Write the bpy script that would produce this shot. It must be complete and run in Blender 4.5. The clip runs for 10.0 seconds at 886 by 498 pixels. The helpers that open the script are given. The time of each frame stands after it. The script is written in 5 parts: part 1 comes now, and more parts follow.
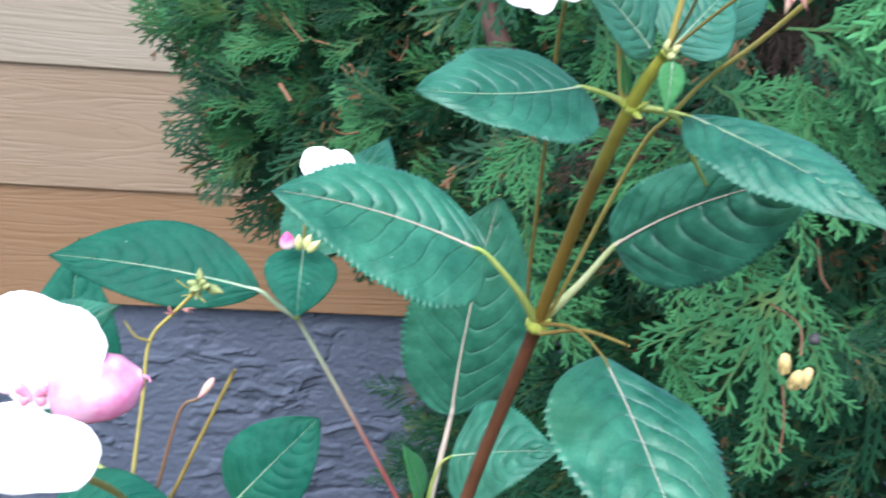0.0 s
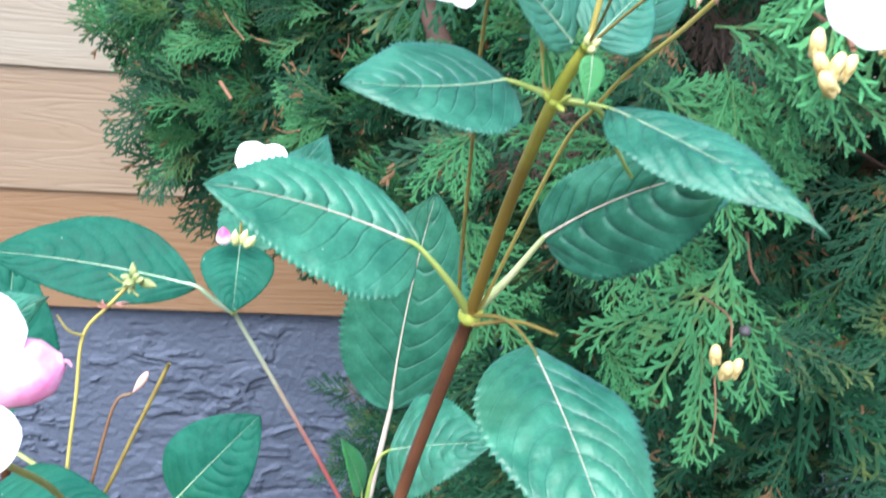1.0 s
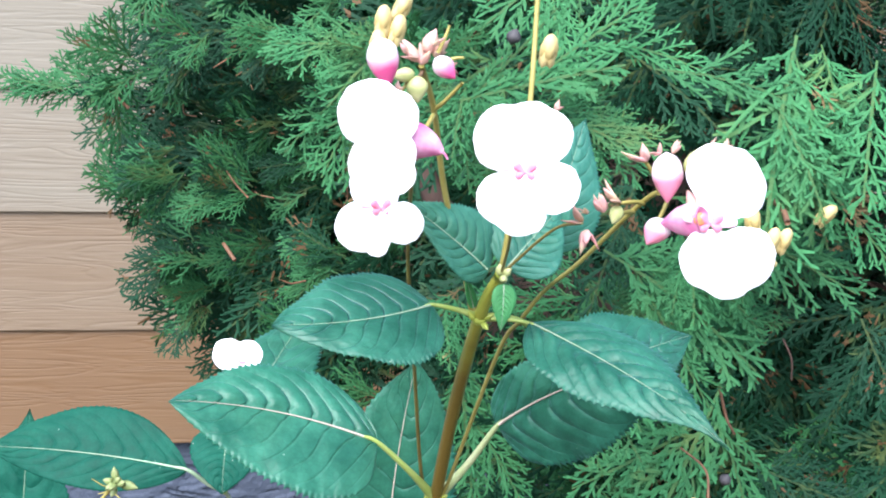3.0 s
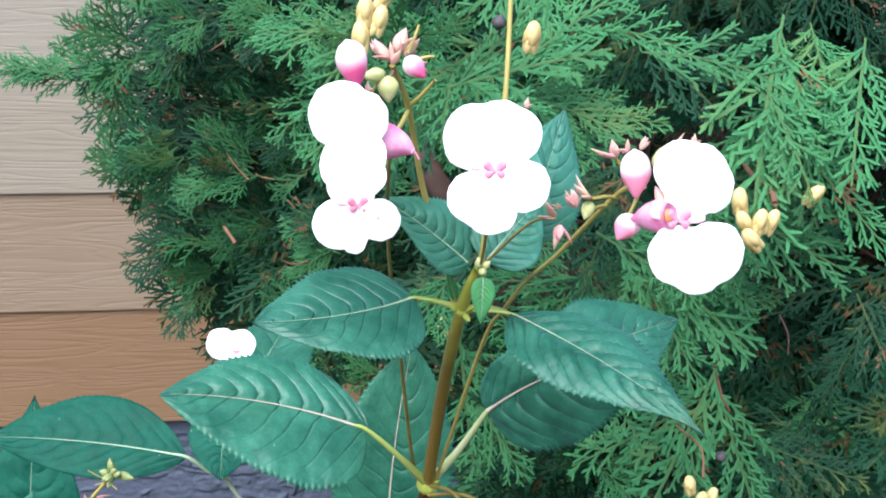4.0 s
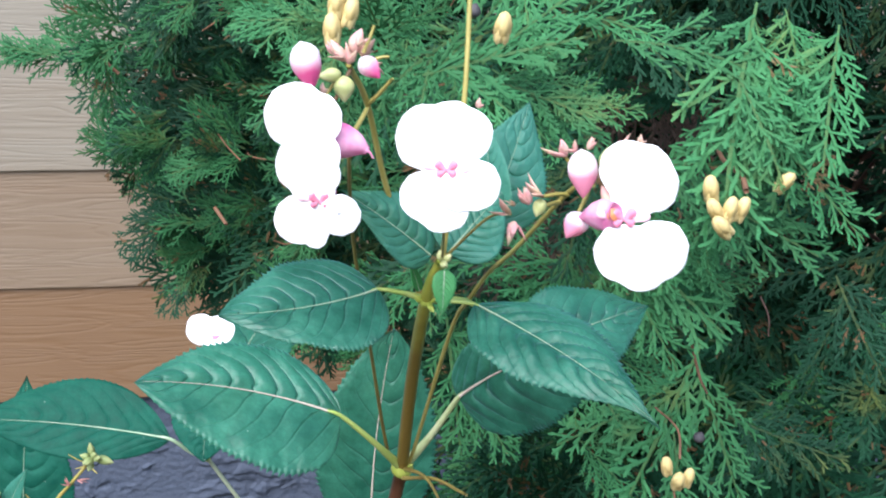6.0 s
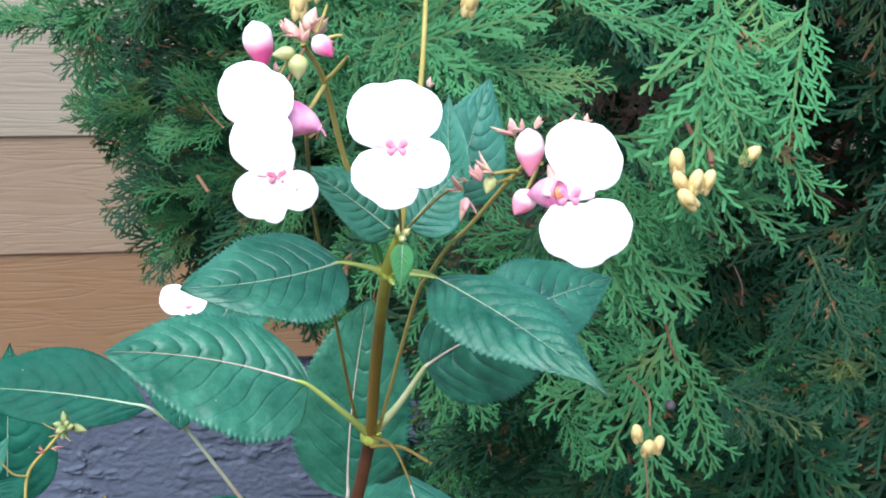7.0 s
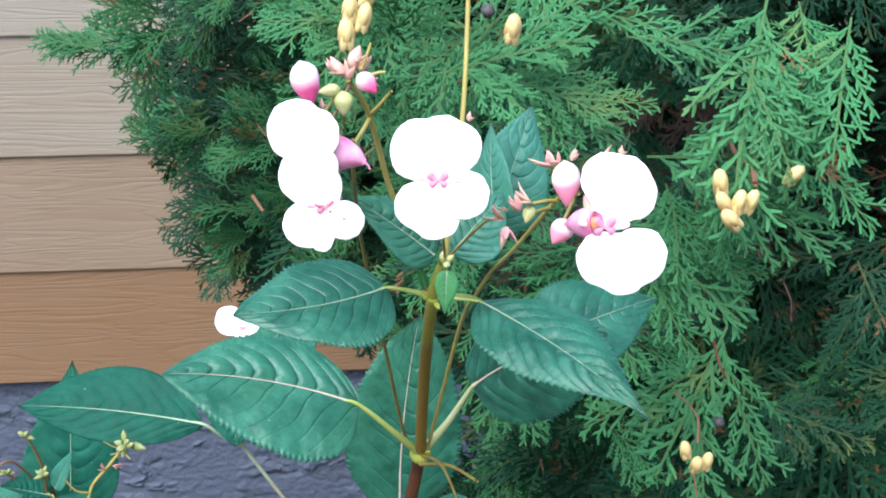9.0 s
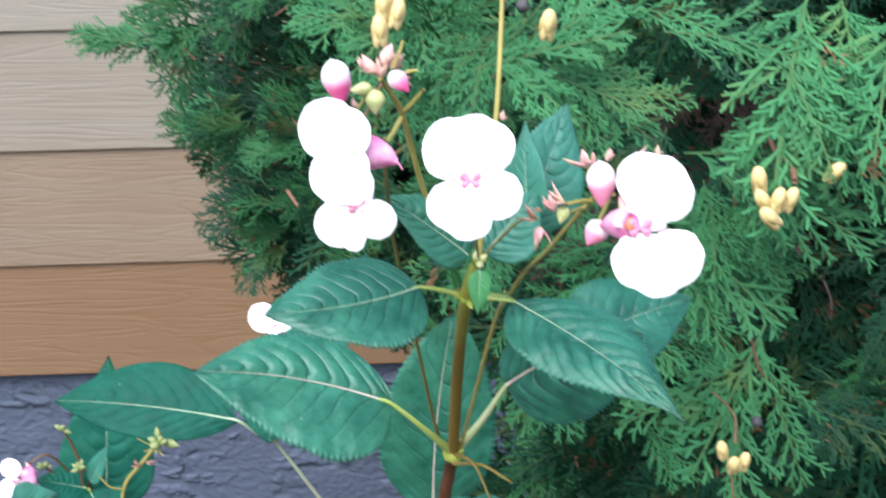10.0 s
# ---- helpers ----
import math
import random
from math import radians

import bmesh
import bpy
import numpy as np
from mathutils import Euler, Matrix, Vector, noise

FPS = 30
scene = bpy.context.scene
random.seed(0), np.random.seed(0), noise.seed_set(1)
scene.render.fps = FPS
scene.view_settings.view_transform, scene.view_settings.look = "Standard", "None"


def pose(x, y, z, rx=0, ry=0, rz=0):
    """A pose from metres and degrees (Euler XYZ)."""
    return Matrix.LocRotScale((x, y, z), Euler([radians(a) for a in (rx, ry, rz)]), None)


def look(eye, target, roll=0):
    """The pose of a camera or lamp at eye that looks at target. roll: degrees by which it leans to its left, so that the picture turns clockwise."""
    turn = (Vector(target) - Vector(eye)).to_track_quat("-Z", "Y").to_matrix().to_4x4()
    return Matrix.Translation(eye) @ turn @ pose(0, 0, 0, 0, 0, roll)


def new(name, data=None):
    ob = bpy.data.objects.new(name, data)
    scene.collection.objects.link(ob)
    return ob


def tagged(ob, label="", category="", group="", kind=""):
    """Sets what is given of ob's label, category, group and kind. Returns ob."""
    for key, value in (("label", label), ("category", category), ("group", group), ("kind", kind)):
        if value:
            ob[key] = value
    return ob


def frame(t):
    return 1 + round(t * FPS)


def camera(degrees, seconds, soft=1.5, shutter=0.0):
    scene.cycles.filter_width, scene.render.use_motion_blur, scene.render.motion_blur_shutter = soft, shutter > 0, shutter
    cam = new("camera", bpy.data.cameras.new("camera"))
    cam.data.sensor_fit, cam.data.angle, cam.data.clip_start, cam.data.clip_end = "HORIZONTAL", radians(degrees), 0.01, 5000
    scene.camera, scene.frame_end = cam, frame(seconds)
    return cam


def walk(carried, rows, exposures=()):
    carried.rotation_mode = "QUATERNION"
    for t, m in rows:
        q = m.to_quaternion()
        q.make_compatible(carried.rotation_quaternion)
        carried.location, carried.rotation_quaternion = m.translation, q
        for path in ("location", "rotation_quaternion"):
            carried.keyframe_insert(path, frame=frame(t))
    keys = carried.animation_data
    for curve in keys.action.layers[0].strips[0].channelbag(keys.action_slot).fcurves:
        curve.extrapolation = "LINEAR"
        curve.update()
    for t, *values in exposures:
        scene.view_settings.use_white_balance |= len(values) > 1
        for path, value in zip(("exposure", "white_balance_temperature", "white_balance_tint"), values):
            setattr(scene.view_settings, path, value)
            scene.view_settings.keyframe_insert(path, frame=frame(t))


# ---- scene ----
cam = camera(41.8, 10.0, soft=1.9, shutter=0.5)
PATH = [
    (0, (0.315, 0.319, 1.394), (0.537, 2.238, 0.877), 4.5),
    (0.2, (0.314, 0.318, 1.393), (0.598, 2.236, 0.903), 4.8),
    (0.3, (0.314, 0.317, 1.392), (0.614, 2.236, 0.914), 5.0),
    (0.5, (0.314, 0.316, 1.392), (0.582, 2.233, 0.888), 5.1),
    (0.7, (0.315, 0.315, 1.392), (0.617, 2.221, 0.866), 5.0),
    (0.8, (0.317, 0.315, 1.392), (0.617, 2.221, 0.867), 4.9),
    (1, (0.32, 0.313, 1.393), (0.628, 2.223, 0.885), 4.9),
    (1.2, (0.324, 0.31, 1.397), (0.607, 2.232, 0.922), 4.7),
    (1.3, (0.326, 0.308, 1.399), (0.615, 2.229, 0.923), 4.5),
    (1.5, (0.329, 0.305, 1.405), (0.601, 2.229, 0.933), 3.9),
    (1.7, (0.331, 0.302, 1.408), (0.593, 2.234, 0.963), 3.0),
    (1.8, (0.332, 0.301, 1.409), (0.59, 2.234, 0.968), 2.8),
    (2, (0.333, 0.299, 1.412), (0.559, 2.237, 0.974), 2.2),
    (2.2, (0.334, 0.298, 1.416), (0.554, 2.24, 0.991), 2.3),
    (2.3, (0.335, 0.298, 1.419), (0.559, 2.243, 1.011), 2.4),
    (2.5, (0.337, 0.297, 1.424), (0.582, 2.248, 1.059), 2.5),
    (2.7, (0.34, 0.295, 1.428), (0.571, 2.248, 1.066), 2.1),
    (2.8, (0.341, 0.294, 1.429), (0.576, 2.248, 1.074), 1.7),
    (3, (0.344, 0.293, 1.43), (0.581, 2.249, 1.089), 1.3),
    (3.2, (0.346, 0.295, 1.43), (0.594, 2.246, 1.068), 1.4),
    (4.3, (0.353, 0.29, 1.438), (0.561, 2.239, 1.041), -0.1),
    (4.5, (0.351, 0.29, 1.438), (0.55, 2.239, 1.036), 0.2),
    (4.7, (0.351, 0.291, 1.438), (0.573, 2.237, 1.035), 0.2),
    (4.8, (0.351, 0.291, 1.437), (0.574, 2.238, 1.035), 0.2),
    (5, (0.352, 0.292, 1.437), (0.566, 2.239, 1.032), 0.2),
    (5.2, (0.353, 0.289, 1.438), (0.553, 2.239, 1.038), 0.3),
    (5.3, (0.353, 0.287, 1.44), (0.541, 2.24, 1.048), 0.4),
    (5.5, (0.355, 0.285, 1.442), (0.545, 2.236, 1.046), 0.5),
    (5.7, (0.358, 0.285, 1.443), (0.567, 2.229, 1.023), 0.3),
    (5.8, (0.359, 0.285, 1.443), (0.573, 2.229, 1.022), 0.2),
    (6, (0.363, 0.285, 1.443), (0.57, 2.226, 1.006), 0.0),
    (6.2, (0.366, 0.284, 1.441), (0.582, 2.221, 0.993), 0.5),
    (7.3, (0.375, 0.279, 1.448), (0.579, 2.203, 0.943), -0.2),
    (7.5, (0.377, 0.282, 1.445), (0.573, 2.207, 0.939), -0.4),
    (7.7, (0.378, 0.281, 1.447), (0.578, 2.211, 0.962), -0.6),
    (7.8, (0.378, 0.28, 1.449), (0.582, 2.211, 0.97), -0.6),
    (8, (0.378, 0.278, 1.451), (0.574, 2.211, 0.974), -0.8),
    (8.2, (0.377, 0.276, 1.451), (0.532, 2.214, 0.982), -1.0),
    (8.3, (0.376, 0.276, 1.451), (0.507, 2.215, 0.982), -1.1),
    (8.5, (0.375, 0.274, 1.451), (0.523, 2.21, 0.972), -1.1),
    (8.7, (0.375, 0.272, 1.452), (0.503, 2.214, 0.991), -1.1),
    (8.8, (0.375, 0.272, 1.452), (0.496, 2.214, 0.99), -1.1),
    (9, (0.375, 0.271, 1.453), (0.494, 2.21, 0.976), -1.0),
    (9.2, (0.376, 0.273, 1.452), (0.481, 2.213, 0.977), -1.0),
    (9.3, (0.377, 0.274, 1.452), (0.466, 2.214, 0.975), -1.0),
    (9.5, (0.378, 0.276, 1.451), (0.471, 2.211, 0.955), -0.9),
    (9.7, (0.378, 0.276, 1.452), (0.465, 2.208, 0.943), -1.0),
    (9.8, (0.377, 0.276, 1.452), (0.465, 2.208, 0.942), -1.1),
    (10, (0.376, 0.275, 1.454), (0.433, 2.213, 0.966), -1.3),
]
walk(cam, [(t, look(eye, target, roll)) for t, eye, target, roll in PATH],
     [(0.0, 2.12, 6000, 10), (0.5, 2.4, 6000, 10), (1.5, 2.57, 6000, 10), (2.5, 2.36, 6000, 10), (3.2, 2.14, 6000, 10), (4.3, 1.87, 6000, 10), (7.5, 1.81, 6000, 10), (10.0, 1.87, 6000, 10)])

# ---- light ----
SUN_ELEV, SUN_AZ = 50.0, 204.0
world = bpy.data.worlds.new("sky")
scene.world = world
world.use_nodes = True
wn = world.node_tree.nodes
sky = wn.new("ShaderNodeTexSky")
sky.sky_type = "NISHITA"
sky.sun_disc = False
sky.sun_elevation = radians(SUN_ELEV)
sky.sun_rotation = radians(SUN_AZ)
sky.air_density, sky.dust_density, sky.ozone_density = 1.0, 2.0, 1.0
world.node_tree.links.new(sky.outputs[0], wn["Background"].inputs[0])
wn["Background"].inputs[1].default_value = 0.12

sun_data = bpy.data.lights.new("sun", "SUN")
sun_data.energy, sun_data.angle, sun_data.color = 1.8, radians(55), (1.0, 1.0, 0.98)
sun = new("sun", sun_data)
sun.matrix_world = look((0.3 + 3 * math.sin(radians(SUN_AZ)), 0.7 + 3 * math.cos(radians(SUN_AZ)), 1.2 + 3 * math.tan(radians(SUN_ELEV))), (0.3, 0.7, 1.2))


# ---- materials ----
def mat(name, colour=(0.5, 0.5, 0.5), rough=0.5, spec=0.5):
    m = bpy.data.materials.new(name)
    m.use_nodes = True
    b = m.node_tree.nodes["Principled BSDF"]
    b.inputs["Base Color"].default_value = (*colour, 1)
    b.inputs["Roughness"].default_value = rough
    b.inputs["Specular IOR Level"].default_value = spec
    return m, m.node_tree.nodes, m.node_tree.links, b


def node(nodes, kind, **inputs):
    n = nodes.new("ShaderNode" + kind)
    for key, value in inputs.items():
        n.inputs[key.replace("_", " ")].default_value = value
    return n


def maths(nodes, links, op, a, b=None, c=None):
    n = nodes.new("ShaderNodeMath")
    n.operation = op
    for i, v in enumerate((a, b, c)):
        if v is None:
            continue
        if isinstance(v, (int, float)):
            n.inputs[i].default_value = v
        else:
            links.new(v, n.inputs[i])
    return n.outputs[0]


def ramp(nodes, links, source, *stops):
    n = nodes.new("ShaderNodeValToRGB")
    el = n.color_ramp.elements
    while len(el) < len(stops):
        el.new(0.5)
    for e, (p, c) in zip(el, stops):
        e.position, e.color = p, (*c, 1)
    links.new(source, n.inputs[0])
    return n.outputs[0]


def blend(nodes, links, fac, a, b, mode="MIX"):
    n = nodes.new("ShaderNodeMix")
    n.data_type, n.blend_type = "RGBA", mode
    for i, v in ((0, fac), (6, a), (7, b)):
        if isinstance(v, (int, float)):
            n.inputs[i].default_value = v
        elif isinstance(v, tuple):
            n.inputs[i].default_value = (*v, 1)
        else:
            links.new(v, n.inputs[i])
    return n.outputs[2]


def bumped(nodes, links, b, height, strength, distance):
    n = nodes.new("ShaderNodeBump")
    n.inputs["Strength"].default_value, n.inputs["Distance"].default_value = strength, distance
    links.new(height, n.inputs["Height"])
    links.new(n.outputs[0], b.inputs["Normal"])


def coords(nodes, links, scale=(1, 1, 1), which="Object"):
    t = nodes.new("ShaderNodeTexCoord")
    m = nodes.new("ShaderNodeMapping")
    m.inputs["Scale"].default_value = scale
    links.new(t.outputs[which], m.inputs[0])
    return m.outputs[0]


def noisy(nodes, links, vector, scale, detail=4.0, rough=0.55, distortion=0.0):
    n = node(nodes, "TexNoise", Scale=scale, Detail=detail, Roughness=rough, Distortion=distortion)
    links.new(vector, n.inputs["Vector"])
    return n.outputs["Fac"]


def leaf_material(name, dark, light, vein, sheen, relief=0.0004, warm=(0.045, 0.13, 0.05), rough=0.5, spec=0.4):
    m, n, l, b = mat(name, dark, rough, spec)
    uv = n.new("ShaderNodeUVMap")
    sep = n.new("ShaderNodeSeparateXYZ")
    l.new(uv.outputs[0], sep.inputs[0])
    # the first coordinate counts the side veins, the second runs from edge to edge
    d = maths(n, l, "ABSOLUTE", maths(n, l, "SUBTRACT", maths(n, l, "FRACT", maths(n, l, "ADD", sep.outputs[0], 0.5)), 0.5))
    out = maths(n, l, "MULTIPLY", maths(n, l, "ABSOLUTE", maths(n, l, "SUBTRACT", sep.outputs[1], 0.5)), 2.0)
    inner = maths(n, l, "SUBTRACT", 1.0, out)
    vline = maths(n, l, "SUBTRACT", 1.0, maths(n, l, "MINIMUM", maths(n, l, "MULTIPLY", d, 30.0), 1.0))
    vmask = maths(n, l, "MULTIPLY", vline, maths(n, l, "MULTIPLY_ADD", inner, 0.3, 0.2))
    obj = coords(n, l)
    big = ramp(n, l, noisy(n, l, obj, 75.0, 6.0, 0.65), (0.36, (0, 0, 0)), (0.64, (1, 1, 1)))
    fine = noisy(n, l, obj, 900.0, 2.0)
    base = blend(n, l, big, dark, light)
    base = blend(n, l, maths(n, l, "MULTIPLY", fine, 0.35), base, light)
    base = blend(n, l, maths(n, l, "MULTIPLY", ramp(n, l, noisy(n, l, obj, 22.0, 2.0), (0.5, (0, 0, 0)), (0.75, (1, 1, 1))), 0.4), base, warm)
    # a faint net of the finest veins
    net = node(n, "TexVoronoi", Scale=430.0)
    net.feature = "DISTANCE_TO_EDGE"
    l.new(obj, net.inputs["Vector"])
    thread = maths(n, l, "SUBTRACT", 1.0, maths(n, l, "MINIMUM", maths(n, l, "MULTIPLY", net.outputs["Distance"], 7.0), 1.0))
    base = blend(n, l, maths(n, l, "MULTIPLY", thread, 0.22), base, dark)
    base = blend(n, l, vmask, base, vein)
    rnd = n.new("ShaderNodeObjectInfo")
    hsv = n.new("ShaderNodeHueSaturation")
    l.new(base, hsv.inputs["Color"])
    l.new(maths(n, l, "ADD", maths(n, l, "MULTIPLY", rnd.outputs["Random"], 0.2), 0.92), hsv.inputs["Value"])
    # pale specks of dust
    vor = node(n, "TexVoronoi", Scale=240.0)
    l.new(obj, vor.inputs["Vector"])
    speck = maths(n, l, "LESS_THAN", vor.outputs["Distance"], 0.055)
    pick = maths(n, l, "GREATER_THAN", noisy(n, l, obj, 130.0, 1.0), 0.61)
    colour = blend(n, l, maths(n, l, "MULTIPLY", maths(n, l, "MULTIPLY", speck, pick), 0.6), hsv.outputs[0], (0.5, 0.58, 0.5))
    l.new(colour, b.inputs["Base Color"])
    l.new(maths(n, l, "MULTIPLY_ADD", big, 0.16, rough - 0.08), b.inputs["Roughness"])
    b.inputs["Sheen Weight"].default_value = sheen
    b.inputs["Sheen Roughness"].default_value = 0.4
    b.inputs["Sheen Tint"].default_value = (0.38, 0.85, 1.0, 1)
    # narrow grooves along the side veins, cross wrinkles between them, fine grain
    groove = maths(n, l, "MULTIPLY", maths(n, l, "POWER", maths(n, l, "MINIMUM", maths(n, l, "MULTIPLY", d, 9.0), 1.0), 0.6), maths(n, l, "MULTIPLY_ADD", inner, 0.9, 0.1))
    wrinkle = node(n, "TexNoise", Scale=1.0, Detail=1.0)
    stretch = n.new("ShaderNodeMapping")
    stretch.inputs["Scale"].default_value = (1.3, 17.0, 1.0)
    l.new(uv.outputs[0], stretch.inputs[0])
    l.new(stretch.outputs[0], wrinkle.inputs["Vector"])
    height = maths(n, l, "MULTIPLY_ADD", wrinkle.outputs["Fac"], maths(n, l, "MULTIPLY", inner, 0.8), maths(n, l, "MULTIPLY_ADD", fine, 0.12, maths(n, l, "MULTIPLY_ADD", thread, -0.05, groove)))
    bumped(n, l, b, height, 0.9, relief)
    tr = n.new("ShaderNodeBsdfTranslucent")
    l.new(blend(n, l, 1.0, colour, (1.3, 1.7, 0.8), "MULTIPLY"), tr.inputs["Color"])
    mix = n.new("ShaderNodeMixShader")
    mix.inputs[0].default_value = 0.3
    l.new(b.outputs[0], mix.inputs[1])
    l.new(tr.outputs[0], mix.inputs[2])
    l.new(mix.outputs[0], n["Material Output"].inputs["Surface"])
    return m


def soft_material(name, low, high, rough=0.5, through_light=0.25, scale=120.0, along=None):
    """Petals, stems, buds: two colours blended by a fine noise, or along the object's own z."""
    m, n, l, b = mat(name, low, rough, 0.4)
    obj = coords(n, l)
    f = noisy(n, l, obj, scale, 3.0)
    if along:
        sep = n.new("ShaderNodeSeparateXYZ")
        l.new(obj, sep.inputs[0])
        f2 = maths(n, l, "MULTIPLY_ADD", sep.outputs[2], 1.0 / (along[1] - along[0]), -along[0] / (along[1] - along[0]))
        f = maths(n, l, "MULTIPLY_ADD", maths(n, l, "SUBTRACT", f, 0.5), 0.5, f2)
    f = ramp(n, l, f, (0.25, low), (0.75, high))
    l.new(f, b.inputs["Base Color"])
    bumped(n, l, b, noisy(n, l, obj, scale * 5, 2.0), 0.2, 0.0004)
    if through_light:
        tr = n.new("ShaderNodeBsdfTranslucent")
        l.new(f, tr.inputs["Color"])
        mix = n.new("ShaderNodeMixShader")
        mix.inputs[0].default_value = through_light
        l.new(b.outputs[0], mix.inputs[1])
        l.new(tr.outputs[0], mix.inputs[2])
        l.new(mix.outputs[0], n["Material Output"].inputs["Surface"])
    return m


LEAF = leaf_material("balsam_leaf", (0.009, 0.075, 0.043), (0.038, 0.18, 0.112), (0.05, 0.16, 0.1), 0.18, 0.0006, (0.045, 0.135, 0.05), 0.41, 0.5)
LEAF_TENDER = leaf_material("balsam_leaf_tender", (0.03, 0.15, 0.1), (0.052, 0.21, 0.15), (0.07, 0.26, 0.17), 0.12)
LEAF_DARK = leaf_material("balsam_leaf_smooth", (0.002, 0.056, 0.036), (0.014, 0.108, 0.07), (0.018, 0.125, 0.082), 0.04, 0.0004, (0.02, 0.1, 0.05), 0.62, 0.15)
LEAF_YOUNG = leaf_material("balsam_leaf_young", (0.045, 0.23, 0.06), (0.09, 0.33, 0.11), (0.16, 0.36, 0.13), 0.1)
RIB = soft_material("midrib", (0.22, 0.36, 0.22), (0.4, 0.46, 0.32), 0.4, 0.1)
RIB_PINK = soft_material("midrib_pink", (0.5, 0.45, 0.36), (0.5, 0.38, 0.32), 0.4, 0.1)
PETIOLE = soft_material("petiole", (0.28, 0.38, 0.07), (0.42, 0.46, 0.15), 0.35, 0.1)
PETIOLE_PALE = soft_material("petiole_pale", (0.3, 0.38, 0.14), (0.46, 0.46, 0.28), 0.35, 0.1, 90.0)
STEM = soft_material("balsam_stem", (0.17, 0.11, 0.02), (0.36, 0.38, 0.05), 0.3, 0.05, 60.0, (1.30, 1.405))
STEM_RED = soft_material("balsam_stem_lower", (0.07, 0.028, 0.014), (0.13, 0.05, 0.025), 0.3, 0.05, 60.0)
STEM_PINK = soft_material("balsam_stem_pink", (0.32, 0.08, 0.08), (0.33, 0.36, 0.24), 0.35, 0.05, 80.0, (1.12, 1.25))
NODE = soft_material("stem_node", (0.3, 0.36, 0.05), (0.42, 0.44, 0.1), 0.3, 0.1)
STALK = soft_material("flower_stalk", (0.27, 0.23, 0.055), (0.38, 0.31, 0.09), 0.35, 0.05)
STALK_OLIVE = soft_material("flower_stalk_olive", (0.13, 0.09, 0.025), (0.22, 0.17, 0.04), 0.4, 0.05)
STALK_DARK = soft_material("flower_stalk_brown", (0.12, 0.08, 0.03), (0.16, 0.07, 0.04), 0.4, 0.05)
PETAL = soft_material("white_petal", (0.92, 0.9, 0.92), (0.95, 0.94, 0.95), 0.5, 0.12)
THROAT = soft_material("pink_throat", (0.68, 0.13, 0.24), (0.85, 0.42, 0.54), 0.45, 0.3, 300.0)
THROAT_PALE = soft_material("pale_pink_fold", (0.86, 0.5, 0.62), (0.93, 0.76, 0.82), 0.45, 0.3)
SAC = soft_material("pink_sac", (0.66, 0.1, 0.32), (0.88, 0.55, 0.7), 0.4, 0.3, 170.0)
BUD_PINK = soft_material("pink_bud", (0.72, 0.1, 0.28), (0.86, 0.8, 0.82), 0.4, 0.25, 100.0, (-0.0035, 0.0035))
ROSE_DULL = soft_material("dull_rose_sepal", (0.4, 0.14, 0.13), (0.55, 0.28, 0.24), 0.5, 0.2)
BUD_GREEN = soft_material("green_bud", (0.38, 0.42, 0.14), (0.62, 0.6, 0.32), 0.4, 0.2)
BUD_DULL = soft_material("dull_green_bud", (0.15, 0.21, 0.06), (0.34, 0.36, 0.16), 0.5, 0.2)
BUD_PALE = soft_material("pale_pink_bud", (0.8, 0.3, 0.42), (0.93, 0.78, 0.82), 0.4, 0.3, 140.0, (-0.002, 0.002))
BUD_ROSE = soft_material("rose_calyx", (0.6, 0.5, 0.3), (0.86, 0.4, 0.46), 0.45, 0.3, 260.0)
ORANGE = soft_material("orange_throat", (0.5, 0.13, 0.04), (0.62, 0.26, 0.12), 0.5, 0.1)
SEEDCONE = soft_material("seed_cone", (0.46, 0.33, 0.11), (0.66, 0.52, 0.25), 0.55, 0.05, 200.0)
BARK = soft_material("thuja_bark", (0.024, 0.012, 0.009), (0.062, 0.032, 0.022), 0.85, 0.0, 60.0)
TWIG = soft_material("thuja_twig", (0.1, 0.05, 0.028), (0.2, 0.095, 0.05), 0.8, 0.0, 80.0)
OLD_CONE = soft_material("old_cone", (0.03, 0.03, 0.035), (0.07, 0.06, 0.06), 0.7, 0.0, 200.0)


